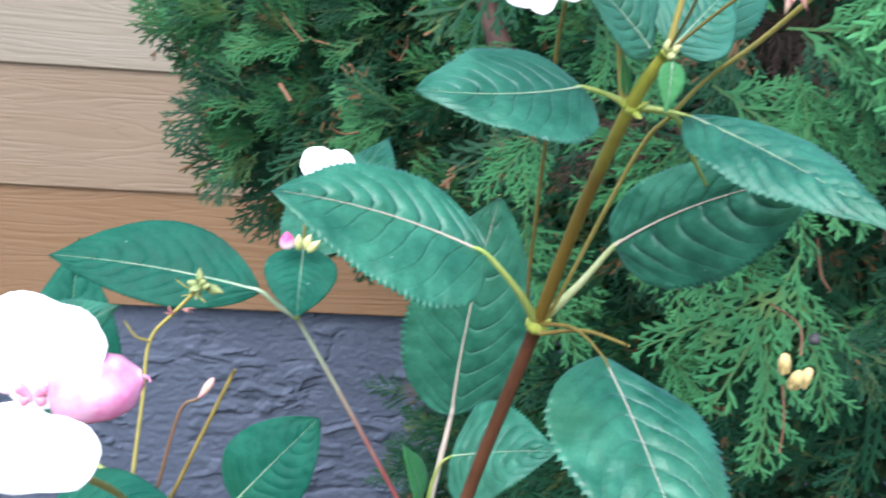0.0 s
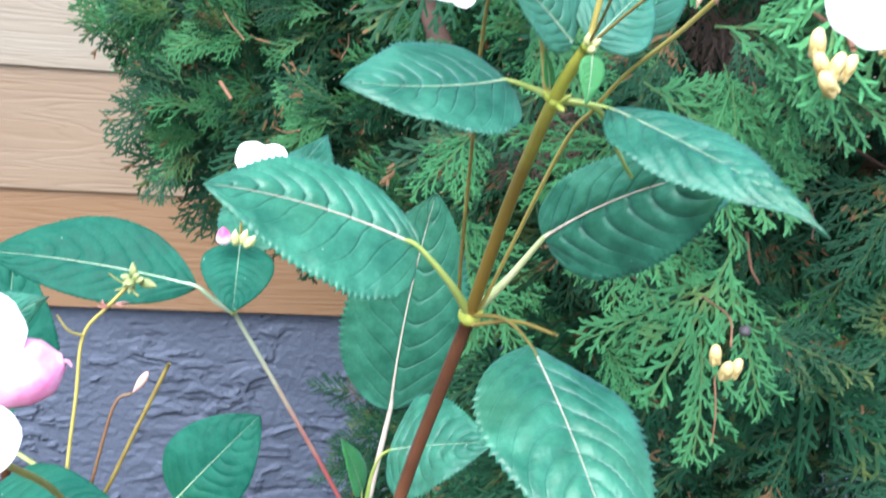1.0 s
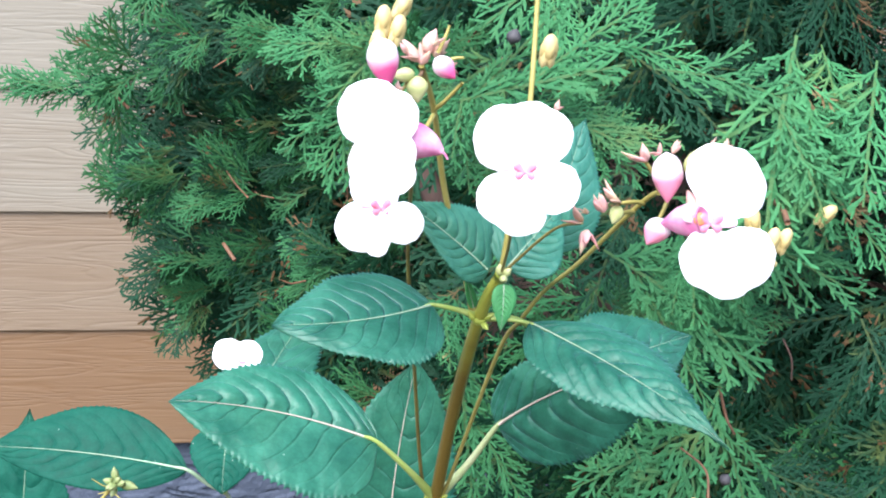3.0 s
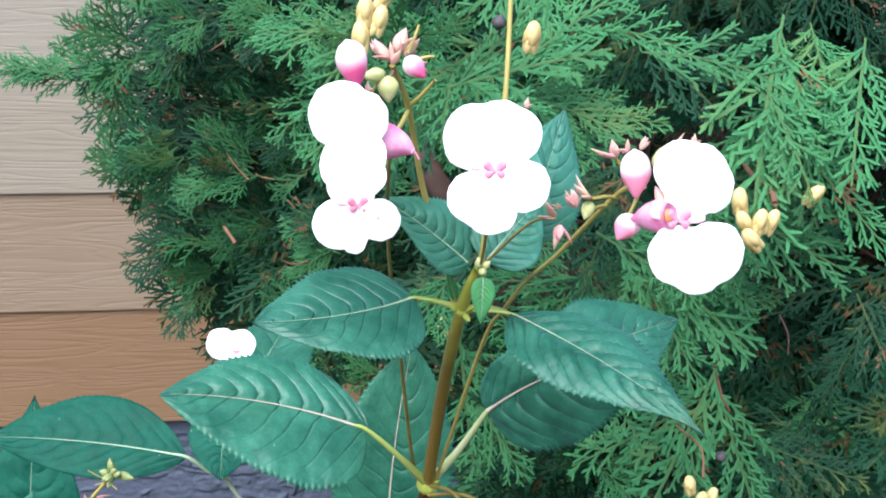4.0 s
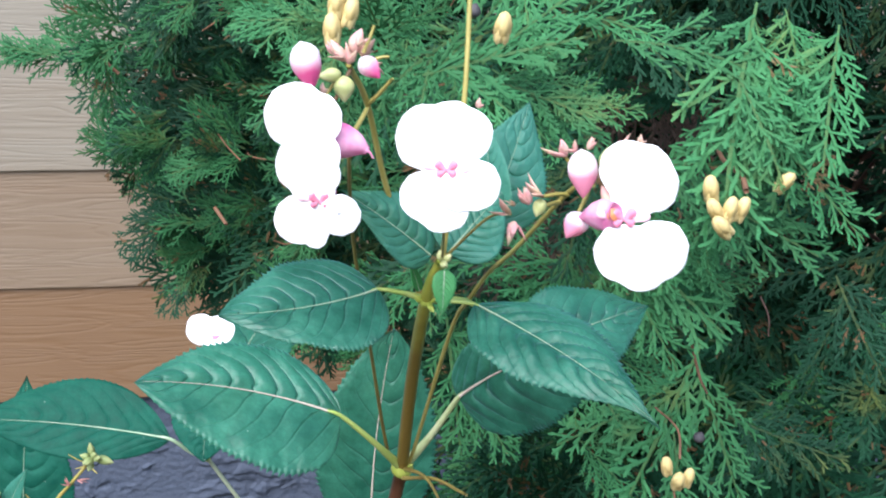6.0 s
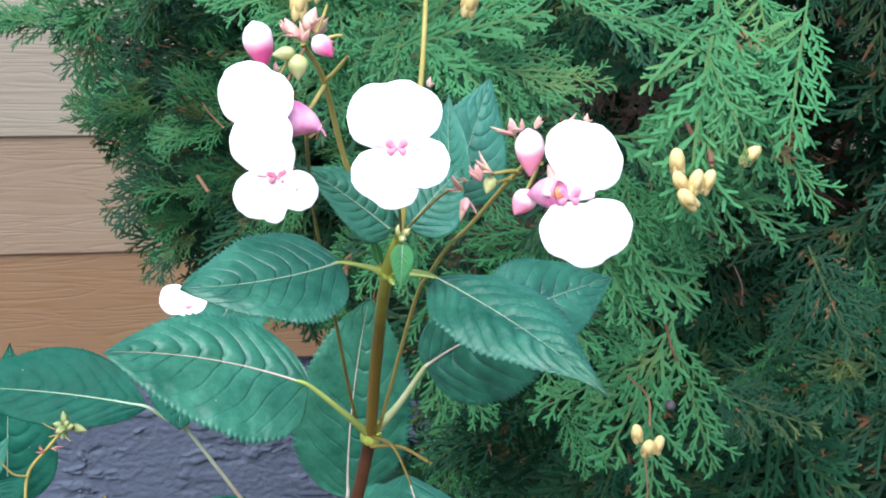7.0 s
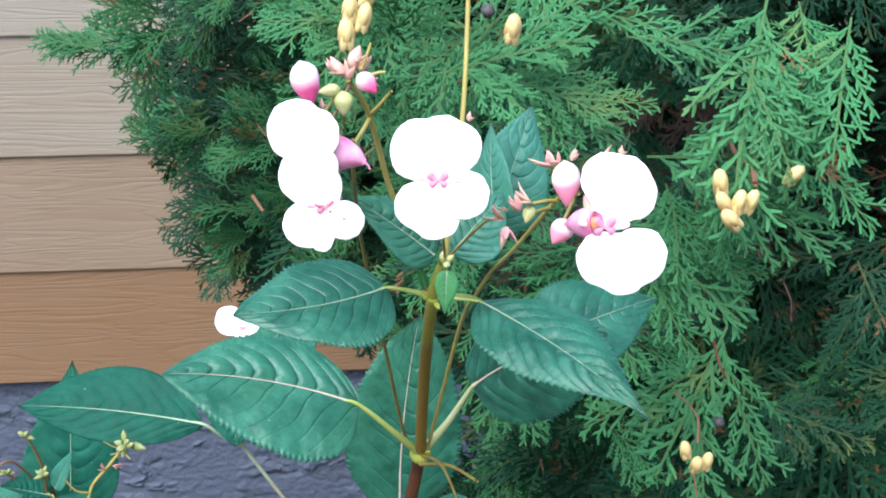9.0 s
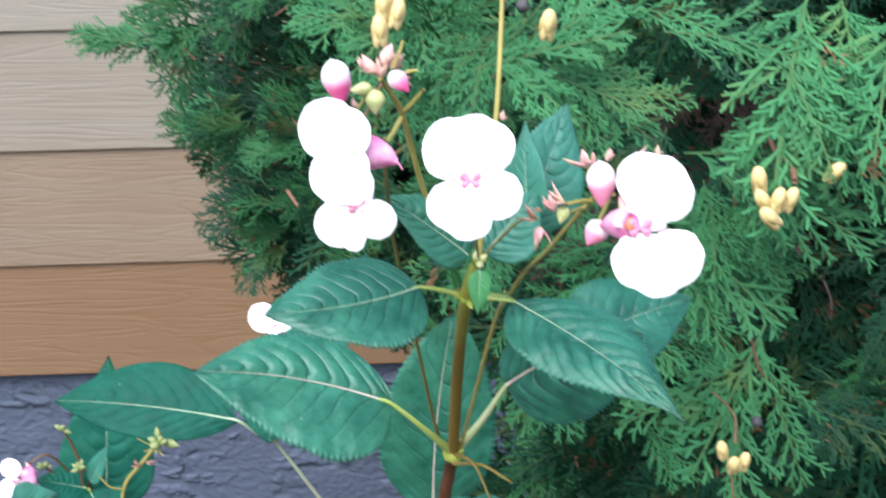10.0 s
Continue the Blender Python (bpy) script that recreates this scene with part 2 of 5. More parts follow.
def thuja_material(name, dark, fresh, lime, old_share):
    m, n, l, b = mat(name, (0.03, 0.13, 0.06), 0.62, 0.16)
    g = n.new("ShaderNodeNewGeometry")
    pos = g.outputs["Position"]
    big = noisy(n, l, pos, 9.0, 2.0)
    small = noisy(n, l, pos, 60.0, 2.0)
    scales = noisy(n, l, pos, 700.0, 2.0)
    base = ramp(n, l, big, (0.35, dark), (0.65, fresh))
    base = blend(n, l, maths(n, l, "MULTIPLY", small, 0.55), base, lime)
    base = blend(n, l, maths(n, l, "MULTIPLY", g.outputs["Random Per Island"], 0.45), base, dark)
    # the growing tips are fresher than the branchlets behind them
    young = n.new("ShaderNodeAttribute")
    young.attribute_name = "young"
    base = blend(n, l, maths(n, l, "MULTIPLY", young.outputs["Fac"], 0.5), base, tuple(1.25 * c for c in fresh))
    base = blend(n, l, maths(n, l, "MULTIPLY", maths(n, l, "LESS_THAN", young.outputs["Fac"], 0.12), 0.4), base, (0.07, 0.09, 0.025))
    oi = n.new("ShaderNodeObjectInfo")
    patch = ramp(n, l, noisy(n, l, pos, 26.0, 2.0), (0.56, (0, 0, 0)), (0.74, (1, 1, 1)))
    other_tone = maths(n, l, "MULTIPLY", patch, maths(n, l, "MULTIPLY", g.outputs["Random Per Island"], 0.7))
    base = blend(n, l, other_tone, base, (0.13, 0.15, 0.035))
    dry = maths(n, l, "MULTIPLY", maths(n, l, "GREATER_THAN", maths(n, l, "MULTIPLY_ADD", g.outputs["Random Per Island"], 0.12, noisy(n, l, pos, 34.0, 3.0)), old_share + 0.06), 0.8)
    base = blend(n, l, dry, base, (0.13, 0.065, 0.03))
    hsv = n.new("ShaderNodeHueSaturation")
    l.new(base, hsv.inputs["Color"])
    l.new(maths(n, l, "MULTIPLY_ADD", oi.outputs["Random"], 0.4, 0.8), hsv.inputs["Value"])
    l.new(hsv.outputs[0], b.inputs["Base Color"])
    bumped(n, l, b, scales, 0.8, 0.0008)
    tr = n.new("ShaderNodeBsdfTranslucent")
    l.new(hsv.outputs[0], tr.inputs["Color"])
    mix = n.new("ShaderNodeMixShader")
    mix.inputs[0].default_value = 0.12
    l.new(b.outputs[0], mix.inputs[1])
    l.new(tr.outputs[0], mix.inputs[2])
    l.new(mix.outputs[0], n["Material Output"].inputs["Surface"])
    return m


THUJA = thuja_material("thuja_scales", (0.015, 0.082, 0.032), (0.034, 0.148, 0.056), (0.08, 0.185, 0.048), 0.72)
# darker copy of the scales: inner shade put into the green, with more dead brown
THUJA_SHADE = thuja_material("thuja_shade_scales", (0.004, 0.024, 0.012), (0.008, 0.048, 0.022), (0.014, 0.052, 0.019), 0.66)
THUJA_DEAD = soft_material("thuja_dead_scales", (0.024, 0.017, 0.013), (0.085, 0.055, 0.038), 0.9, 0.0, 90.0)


def siding_material():
    m, n, l, b = mat("painted_lap_siding", (0.4, 0.26, 0.15), 0.55, 0.35)
    oi = n.new("ShaderNodeObjectInfo")
    t = n.new("ShaderNodeTexCoord")
    shift = n.new("ShaderNodeVectorMath")
    shift.operation = "ADD"
    l.new(t.outputs["Object"], shift.inputs[0])
    comb = n.new("ShaderNodeCombineXYZ")
    l.new(maths(n, l, "MULTIPLY", oi.outputs["Random"], 37.0), comb.inputs[0])
    l.new(maths(n, l, "MULTIPLY", oi.outputs["Random"], 11.0), comb.inputs[2])
    l.new(comb.outputs[0], shift.inputs[1])
    wv = n.new("ShaderNodeMapping")
    wv.inputs["Scale"].default_value = (1.3, 1.0, 17.0)
    l.new(shift.outputs[0], wv.inputs[0])
    grain = noisy(n, l, wv.outputs[0], 1.7, 3.0, 0.4, 0.6)
    fine = n.new("ShaderNodeMapping")
    fine.inputs["Scale"].default_value = (2.6, 1.0, 150.0)
    l.new(shift.outputs[0], fine.inputs[0])
    lines = noisy(n, l, fine.outputs[0], 2.0, 3.0, 0.6, 0.4)
    rings = maths(n, l, "PINGPONG", maths(n, l, "MULTIPLY", grain, 10.0), 0.5)
    h = maths(n, l, "MULTIPLY_ADD", lines, 0.9, maths(n, l, "MULTIPLY", maths(n, l, "MINIMUM", maths(n, l, "MULTIPLY", rings, 4.0), 1.0), 0.6))
    mottled = noisy(n, l, shift.outputs[0], 6.0, 4.0)
    # the lower boards are darker and more orange, the upper ones paler and greyer
    zz = n.new("ShaderNodeSeparateXYZ")
    l.new(oi.outputs["Location"], zz.inputs[0])
    board_tone = maths(n, l, "MULTIPLY_ADD", zz.outputs[2], 2.2, -1.69)
    tone_clamped = n.new("ShaderNodeClamp")
    l.new(maths(n, l, "MULTIPLY_ADD", maths(n, l, "SUBTRACT", grain, 0.5), 0.3, board_tone), tone_clamped.inputs[0])
    col = blend(n, l, mottled, (0.112, 0.058, 0.025), (0.135, 0.074, 0.033))
    col = blend(n, l, tone_clamped.outputs[0], col, blend(n, l, mottled, (0.158, 0.135, 0.102), (0.192, 0.17, 0.134)))
    col = blend(n, l, maths(n, l, "MULTIPLY", ramp(n, l, h, (0.3, (0, 0, 0)), (0.9, (1, 1, 1))), 0.06), col, (0.28, 0.215, 0.16))
    l.new(col, b.inputs["Base Color"])
    bumped(n, l, b, h, 0.34, 0.002)
    return m


def stucco_material():
    m, n, l, b = mat("grey_stucco", (0.2, 0.2, 0.23), 0.75, 0.3)
    obj = coords(n, l)
    col = blend(n, l, noisy(n, l, obj, 7.0, 4.0), (0.022, 0.031, 0.049), (0.044, 0.057, 0.084))
    l.new(blend(n, l, maths(n, l, "MULTIPLY", noisy(n, l, obj, 220.0, 3.0), 0.4), col, (0.105, 0.112, 0.15)), b.inputs["Base Color"])
    bumped(n, l, b, noisy(n, l, obj, 160.0, 4.0, 0.65), 0.45, 0.003)
    return m


def soil_material():
    m, n, l, b = mat("garden_soil", (0.06, 0.045, 0.03), 0.9, 0.2)
    obj = coords(n, l)
    l.new(blend(n, l, noisy(n, l, obj, 14.0, 6.0), (0.035, 0.026, 0.018), (0.1, 0.08, 0.05)), b.inputs["Base Color"])
    bumped(n, l, b, noisy(n, l, obj, 60.0, 6.0, 0.7), 0.8, 0.02)
    return m


SIDING, STUCCO, SOIL = siding_material(), stucco_material(), soil_material()


# ---- building helpers ----
def mesh_from(name, verts, faces, material, smooth=True, uvs=None):
    me = bpy.data.meshes.new(name)
    me.from_pydata([tuple(v) for v in verts], [], faces)
    if uvs is not None:
        lay = me.uv_layers.new(name="UVMap")
        flat = np.array(uvs, dtype=np.float32)[[i for f in faces for i in f]]
        lay.data.foreach_set("uv", flat.ravel())
    me.materials.append(material)
    me.polygons.foreach_set("use_smooth", [smooth] * len(me.polygons))
    me.update()
    return me


def part(name, me, parent=None, label="", at=None):
    ob = new(name, me)
    if at is not None:
        ob.matrix_basis = at
    if parent is not None:
        ob.parent = parent
    return tagged(ob, label)


def thing(name, at, label, category, group="", kind=""):
    ob = new(name)
    ob.empty_display_size = 0.05
    ob.location = at
    return tagged(ob, label, category, group, kind)


def rel(root, p):
    return Vector(p) - root.location


def smooth_line(points, steps):
    """A Catmull-Rom line through the points."""
    pts = [Vector(p) for p in points]
    if len(pts) == 2:
        return [pts[0].lerp(pts[1], i / steps) for i in range(steps + 1)]
    ext = [2 * pts[0] - pts[1], *pts, 2 * pts[-1] - pts[-2]]
    out = []
    for k in range(len(pts) - 1):
        a, b, c, d = ext[k:k + 4]
        for i in range(steps):
            t = i / steps
            out.append(0.5 * (2 * b + (c - a) * t + (2 * a - 5 * b + 4 * c - d) * t * t + (3 * b - a - 3 * c + d) * t ** 3))
    out.append(pts[-1])
    return out


def tube(name, points, radii, material, steps=8, sides=10, wobble=0.0):
    """A closed, tapered tube along a smooth line."""
    line = smooth_line(points, steps)
    n = len(line)
    verts, faces = [], []
    up = Vector((0.13, 0.31, 0.94))
    for i, p in enumerate(line):
        d = (line[min(i + 1, n - 1)] - line[max(i - 1, 0)]).normalized()
        x = d.cross(up).normalized()
        y = d.cross(x).normalized()
        f = i / (n - 1) * (len(radii) - 1)
        k = min(int(f), len(radii) - 2)
        r = radii[k] + (radii[k + 1] - radii[k]) * (f - k)
        for j in range(sides):
            a = 2 * math.pi * j / sides
            rr = r * (1 + wobble * noise.noise(p * 60 + Vector((j, 0, 0))))
            verts.append(p + (x * math.cos(a) + y * math.sin(a)) * rr)
    for i in range(n - 1):
        for j in range(sides):
            a, b = i * sides + j, i * sides + (j + 1) % sides
            faces.append((a, b, b + sides, a + sides))
    faces.append(tuple(range(sides)))
    faces.append(tuple(range((n - 1) * sides, n * sides))[::-1])
    return mesh_from(name, verts, faces, material)


def drop(name, length, radius, material, sharp=1.6, seg=12, rings=10):
    """A teardrop along z: the blunt end at +z, the pointed end at -z."""
    verts, faces = [Vector((0, 0, length / 2))], []
    for i in range(1, rings):
        t = i / rings
        r = radius * math.sin(math.pi * t ** (1 / sharp) ** 1.0) ** 0.8 if sharp != 1 else radius * math.sin(math.pi * t)
        z = length * (0.5 - t)
        for j in range(seg):
            a = 2 * math.pi * j / seg
            verts.append(Vector((r * math.cos(a), r * math.sin(a), z)))
    verts.append(Vector((0, 0, -length / 2)))
    for j in range(seg):
        faces.append((0, 1 + j, 1 + (j + 1) % seg))
        last = 1 + (rings - 2) * seg
        faces.append((len(verts) - 1, last + (j + 1) % seg, last + j))
    for i in range(rings - 2):
        for j in range(seg):
            a, b = 1 + i * seg + j, 1 + i * seg + (j + 1) % seg
            faces.append((a, a + seg, b + seg, b))
    return mesh_from(name, verts, faces, material)


def aim(at, z_axis, hint=(0, -1, 0.2)):
    """A pose at a place whose z runs along z_axis."""
    z = Vector(z_axis).normalized()
    x = Vector(hint).cross(z)
    x = x.normalized() if x.length > 1e-4 else Vector((1, 0, 0))
    y = z.cross(x)
    return Matrix.Translation(at) @ Matrix((x, y, z)).transposed().to_4x4()


def leaf(parent, base, tip, face, width, stalk=(), sides=(1.0, 1.0), stalk_material=None, arch=0.08, fold=0.12, bend=0.0, twist=0.0, curl=0.1, veins=9,
         material=None, rib=None, label="", seed=0, n=132, m=26, rib_size=0.0007, tip_power=1.22, droop=0.0, puff=0.03, base_power=0.52, full=(1.0, 1.0), relief=(1.0, 1.0)):
    """A pointed, saw-edged leaf with its blade from base to tip, upper side towards face; its midrib and stalk are parts of it.
    sides, full and relief: width, fullness near the stalk and depth of the creases of the two halves."""
    material, rib = material or LEAF, rib or RIB
    b, t = rel(parent, base), rel(parent, tip)
    axis = t - b
    length = axis.length
    axis.normalize()
    nrm = Vector(face)
    nrm = (nrm - axis * nrm.dot(axis)).normalized()
    lat = axis.cross(nrm)
    rnd = random.Random(seed)
    o1, o2 = rnd.uniform(0, 50), rnd.uniform(0, 50)

    def prof(s, k):
        return (s ** (base_power * full[k])) * ((1 - s) ** tip_power)

    peak = [max(prof(i / 200, k) for i in range(201)) for k in (0, 1)]

    def mid(s):
        return b + axis * (length * s) + nrm * (length * (arch * 4 * s * (1 - s) + droop * (s - s ** 3))) + lat * (length * bend * 4 * s * (1 - s))

    top, uvs = [], []
    for i in range(n + 1):
        s = i / n
        half = [0.5 * width * prof(s, k) / peak[k] for k in (0, 1)]
        # saw teeth that lean forwards
        saw = (0.0, 0.12, 0.4, 1.0)[i % 4] * rnd.uniform(0.6, 1.3) * min(1, 6 * s * (1 - s)) * (0.45 if material == LEAF_DARK else 1.0)
        tooth = 1 + 0.058 * saw - 0.014
        ang = twist * s
        la = lat * math.cos(ang) + nrm * math.sin(ang)
        na = nrm * math.cos(ang) - lat * math.sin(ang)
        c = mid(s)
        for j in range(m + 1):
            u = -1 + 2 * j / m
            e = abs(u)
            k = 1 if u > 0 else 0
            side = 1 if u > 0 else -1
            w = half[k]
            ph = (s - 0.05 * e - 0.24 * e * e + 0.025 * noise.noise(Vector((s * 6 + o1, side * 3 + o2, e * 1.5)))) * veins + 0.3 * side * min(1, 6 * e)
            # soft cushions between the side veins, highest beside the midrib, fading towards the edge
            cushion = 1 - (2 * abs(ph - math.floor(ph) - 0.5)) ** 3
            quilt = puff * width * relief[k] * cushion * (1 - e) ** 0.8 * min(1, e * 5) * min(1, 5 * (1 - s)) * min(1, 8 * s) * (0.85 + 0.5 * noise.noise(Vector((s * 7 + o2, u * 3, o1))))
            wave = 0.045 * width * e * e * noise.noise(Vector((s * 5 + o1, u * 1.2, o2))) + 0.012 * width * e * noise.noise(Vector((s * 17 + o2, u * 6, o1)))
            h = fold * e * w - curl * e * e * w + quilt + wave
            ww = w * u * (tooth if j in (0, m) else 1) * sides[k]
            top.append(c + la * ww + na * h + (axis * (0.008 * length * saw) if j in (0, m) else Vector()))
            uvs.append((ph + 4, 0.5 + 0.5 * u))
    k = len(top)
    low = [p - nrm * 0.00025 for p in top]
    faces = []
    for i in range(n):
        for j in range(m):
            a = i * (m + 1) + j
            faces.append((a, a + 1, a + m + 2, a + m + 1))
            faces.append((k + a, k + a + m + 1, k + a + m + 2, k + a + 1))
        a, z = i * (m + 1), i * (m + 1) + m
        faces.append((a, a + m + 1, k + a + m + 1, k + a))
        faces.append((z, k + z, k + z + m + 1, z + m + 1))
    blade = part("leaf", mesh_from("leaf", top + low, faces, material, True, uvs + uvs), parent, label)
    line = [mid(0.02 + 0.95 * i / 10) + nrm * (0.00012 + 0.1 * puff * width) for i in range(11)]
    part("midrib", tube("midrib", line, (rib_size * 0.55, rib_size * 0.32, rib_size * 0.2, rib_size * 0.12, rib_size * 0.04), rib, 3, 8), blade, "pale raised midrib")
    if stalk:
        pts = [rel(parent, p) for p in stalk] + [mid(0.0), mid(0.09)]
        part("petiole", tube("petiole", pts, (rib_size * 2.0, rib_size * 1.25, rib_size * 0.85, rib_size * 0.35), stalk_material or PETIOLE, 6, 8), blade, "yellow-green leaf stalk")
    return blade


def petal(name, lobes, cup, material, rings=10, seg=40, depth=0.0, ruffle=0.04, seed=0):
    """A rounded petal in its own xy plane: the union outline of circles (x, y, r), cupped towards +z."""
    cx = sum(q[0] for q in lobes) / len(lobes)
    cy = sum(q[1] for q in lobes) / len(lobes)

    def reach(a):
        dx, dy = math.cos(a), math.sin(a)
        best = 0.0
        for x, y, r in lobes:
            px, py = x - cx, y - cy
            along = px * dx + py * dy
            off = px * px + py * py - along * along
            if r * r > off:
                best = max(best, along + math.sqrt(r * r - off))
        return best

    size = max(q[2] for q in lobes)
    raw = [max(reach(2 * math.pi * j / seg), 0.3 * size) for j in range(seg)]
    edge = [(raw[j - 1] + 2 * raw[j] + raw[(j + 1) % seg]) / 4 * (1 + 0.05 * noise.noise(Vector((math.cos(2 * math.pi * j / seg) * 3, math.sin(2 * math.pi * j / seg) * 3, seed * 1.7)))) for j in range(seg)]
    verts, faces = [], []
    for side in (0, 1):
        verts.append(Vector((cx, cy, -side * 0.0003)))
        for i in range(1, rings + 1):
            f = i / rings
            for j in range(seg):
                a = 2 * math.pi * j / seg
                r = edge[j] * f
                z = cup * f * f * size + ruffle * size * f * f * noise.noise(Vector((math.cos(a) * 2 + seed, math.sin(a) * 2, seed))) * 2
                verts.append(Vector((cx + r * math.cos(a), cy + r * math.sin(a), z + depth - side * 0.0003)))
    k = 1 + rings * seg
    for side, o in ((0, 0), (1, k)):
        for j in range(seg):
            q = (j + 1) % seg
            f = (o, o + 1 + j, o + 1 + q)
            faces.append(f if side == 0 else f[::-1])
            for i in range(rings - 1):
                a, b = o + 1 + i * seg + j, o + 1 + i * seg + q
                f = (a, a + seg, b + seg, b)
                faces.append(f if side == 0 else f[::-1])
    last = 1 + (rings - 1) * seg
    for j in range(seg):
        q = (j + 1) % seg
        faces.append((last + j, k + last + j, k + last + q, last + q))
    return mesh_from(name, verts, faces, material)


def turned_to(place, facing, roll=0.0):
    """A pose whose z looks along facing and whose y is upwards, turned by roll degrees to the viewer's left."""
    z = Vector(facing).normalized()
    x = Vector((0, 0, 1)).cross(z).normalized()
    y = z.cross(x)
    return Matrix.Translation(place) @ Matrix((x, y, z)).transposed().to_4x4() @ pose(0, 0, 0, 0, 0, roll)


def pouch(name, points, radii, material, flat=0.75, sides=16):
    """A soft, hooked pouch: a tube that narrows along a curve, flattened, with faint lengthwise folds."""
    line = smooth_line(points, 6)
    n = len(line)
    verts, faces = [], []
    for i, p in enumerate(line):
        d = (line[min(i + 1, n - 1)] - line[max(i - 1, 0)]).normalized()
        x = d.cross(Vector((0, 0, 1)))
        x = x.normalized() if x.length > 1e-3 else Vector((1, 0, 0))
        y = d.cross(x).normalized()
        f = i / (n - 1) * (len(radii) - 1)
        k = min(int(f), len(radii) - 2)
        r = radii[k] + (radii[k + 1] - radii[k]) * (f - k)
        for j in range(sides):
            a = 2 * math.pi * j / sides
            fold = 1 + 0.06 * math.cos(5 * a + 0.4) + 0.05 * noise.noise(p * 300 + Vector((math.cos(a), math.sin(a), 0)))
            verts.append(p + (x * math.cos(a) + y * math.sin(a) * flat) * r * fold)
    for i in range(n - 1):
        for j in range(sides):
            a, b = i * sides + j, i * sides + (j + 1) % sides
            faces.append((a, b, b + sides, a + sides))
    faces.append(tuple(range(sides)))
    faces.append(tuple(range((n - 1) * sides, n * sides))[::-1])
    return mesh_from(name, verts, faces, material)


def flower(parent, place, facing, roll, size, hood, lip, sac=None, sac_dir=(0, 0, -1), mouth=True, bow=(0.0, -0.05), seed=0, label="white balsam flower with a hood and a broad lip", hook=0.0, blunt=0.42):
    """A balsam flower: hood above, lobed lip below, pink throat between, and a pink sac with a curled spur behind."""
    m = turned_to(rel(parent, place), facing, roll)
    root = part("flower", petal("hood", [tuple(size * v for v in q) for q in hood], 0.1, PETAL, seed=seed), parent, label, m)
    for k, q in enumerate(lip):
        part("lower_petal", petal("lower_petal", [tuple(size * v for v in q)] if isinstance(q[0], (int, float)) else [tuple(size * v for v in w) for w in q], 0.08, PETAL, depth=0.0006 + 0.0005 * k, seed=seed + k + 1), root)
    if mouth:
        # a pink bow where hood and lip meet: two upright ears and a paler fold on each side
        mx, my = bow
        for s in (-1, 1):
            part("throat", drop("throat", size * 0.35, size * 0.085, THROAT, 1.8), root, "pink throat between the petals", aim((size * (mx + s * 0.11), size * (my + 0.05), size * 0.15), (s * 0.7, 0.7 + 0.1 * s, 0.1)) @ Matrix.Diagonal((0.75, 1.2, 1, 1)))
            part("throat", drop("throat", size * 0.26, size * 0.07, THROAT, 1.8), root, "pink throat between the petals", aim((size * (mx + s * 0.1), size * (my - 0.07), size * 0.15), (s * 0.8, -0.6, 0.1)) @ Matrix.Diagonal((0.75, 1.2, 1, 1)))
            part("throat_edge", drop("throat_edge", size * 0.34, size * 0.07, THROAT_PALE, 1.8), root, "pale pink fold beside the throat", aim((size * (mx + s * 0.38), size * (my + 0.02 - 0.04 * s), size * 0.11), (s, 0.4, 0.1)) @ Matrix.Diagonal((0.7, 1.2, 1, 1)))
    if sac:
        x, y, z, length, radius = (size * v for v in sac)
        d = Vector(sac_dir).normalized()
        side = Vector((0.3, -1, 0)).normalized()
        c = Vector((x, y, z))
        sac_line = [c + d * length * 0.5, c + d * length * 0.15, c - d * length * 0.22 + side * hook * length * 0.12, c - d * length * 0.46 + side * hook * length * 0.42]
        part("sac", pouch("sac", sac_line, (radius * 0.75, radius, radius * (0.6 + 0.5 * blunt), radius * blunt, radius * 0.28 * blunt), SAC), root, "pink pouched sepal")
        tail = sac_line[-1]
        back = (sac_line[-1] - sac_line[-2]).normalized()
        part("spur", tube("spur", [tail - back * length * 0.1, tail, tail + back * size * 0.07 + side * size * 0.03, tail + back * size * 0.1 + side * size * 0.12], (size * 0.05, size * 0.03, size * 0.015), SAC, 4, 8), root, "short curled spur")
        # the small sepals at the back, where the stalk comes in
        part("sepal", drop("sepal", size * 0.5, size * 0.14, BUD_ROSE, 1.6, 8, 8), root, "", aim(c + d * length * 0.3 + Vector((0, size * 0.35, -size * 0.1)), (0.4, -0.9, 0.2)))
    return root


def bud(parent, place, direction, length, radius, material, label="", bend=0.12):
    """A bud whose pointed end lies along direction: a slightly bent drop with the seams of its wrapped petals."""
    seed = (place[0] * 913 + place[2] * 471) % 10
    verts, faces, seg, rings = [], [], 14, 11
    for i in range(rings + 1):
        t = i / rings
        r = radius * max(0.02, math.sin(math.pi * t ** 0.74)) ** 0.85
        z = length * (0.5 - t)
        off = bend * length * (t - 0.3) ** 2 * (1 if t > 0.3 else 0)
        for j in range(seg):
            a = 2 * math.pi * j / seg
            seam = 1 - 0.13 * max(0.0, math.cos(3 * (a + 1.2 * t) + seed)) ** 6 + 0.05 * noise.noise(Vector((math.cos(a) * 2 + seed, math.sin(a) * 2, t * 4)))
            verts.append(Vector((off + r * seam * math.cos(a), r * seam * math.sin(a), z)))
    for i in range(rings):
        for j in range(seg):
            a, b = i * seg + j, i * seg + (j + 1) % seg
            faces.append((a, a + seg, b + seg, b))
    faces.append(tuple(range(seg)))
    faces.append(tuple(range(rings * seg, (rings + 1) * seg))[::-1])
    ob = part("bud", mesh_from("bud", verts, faces, material), parent, label, aim(rel(parent, place), -Vector(direction)))
    return ob


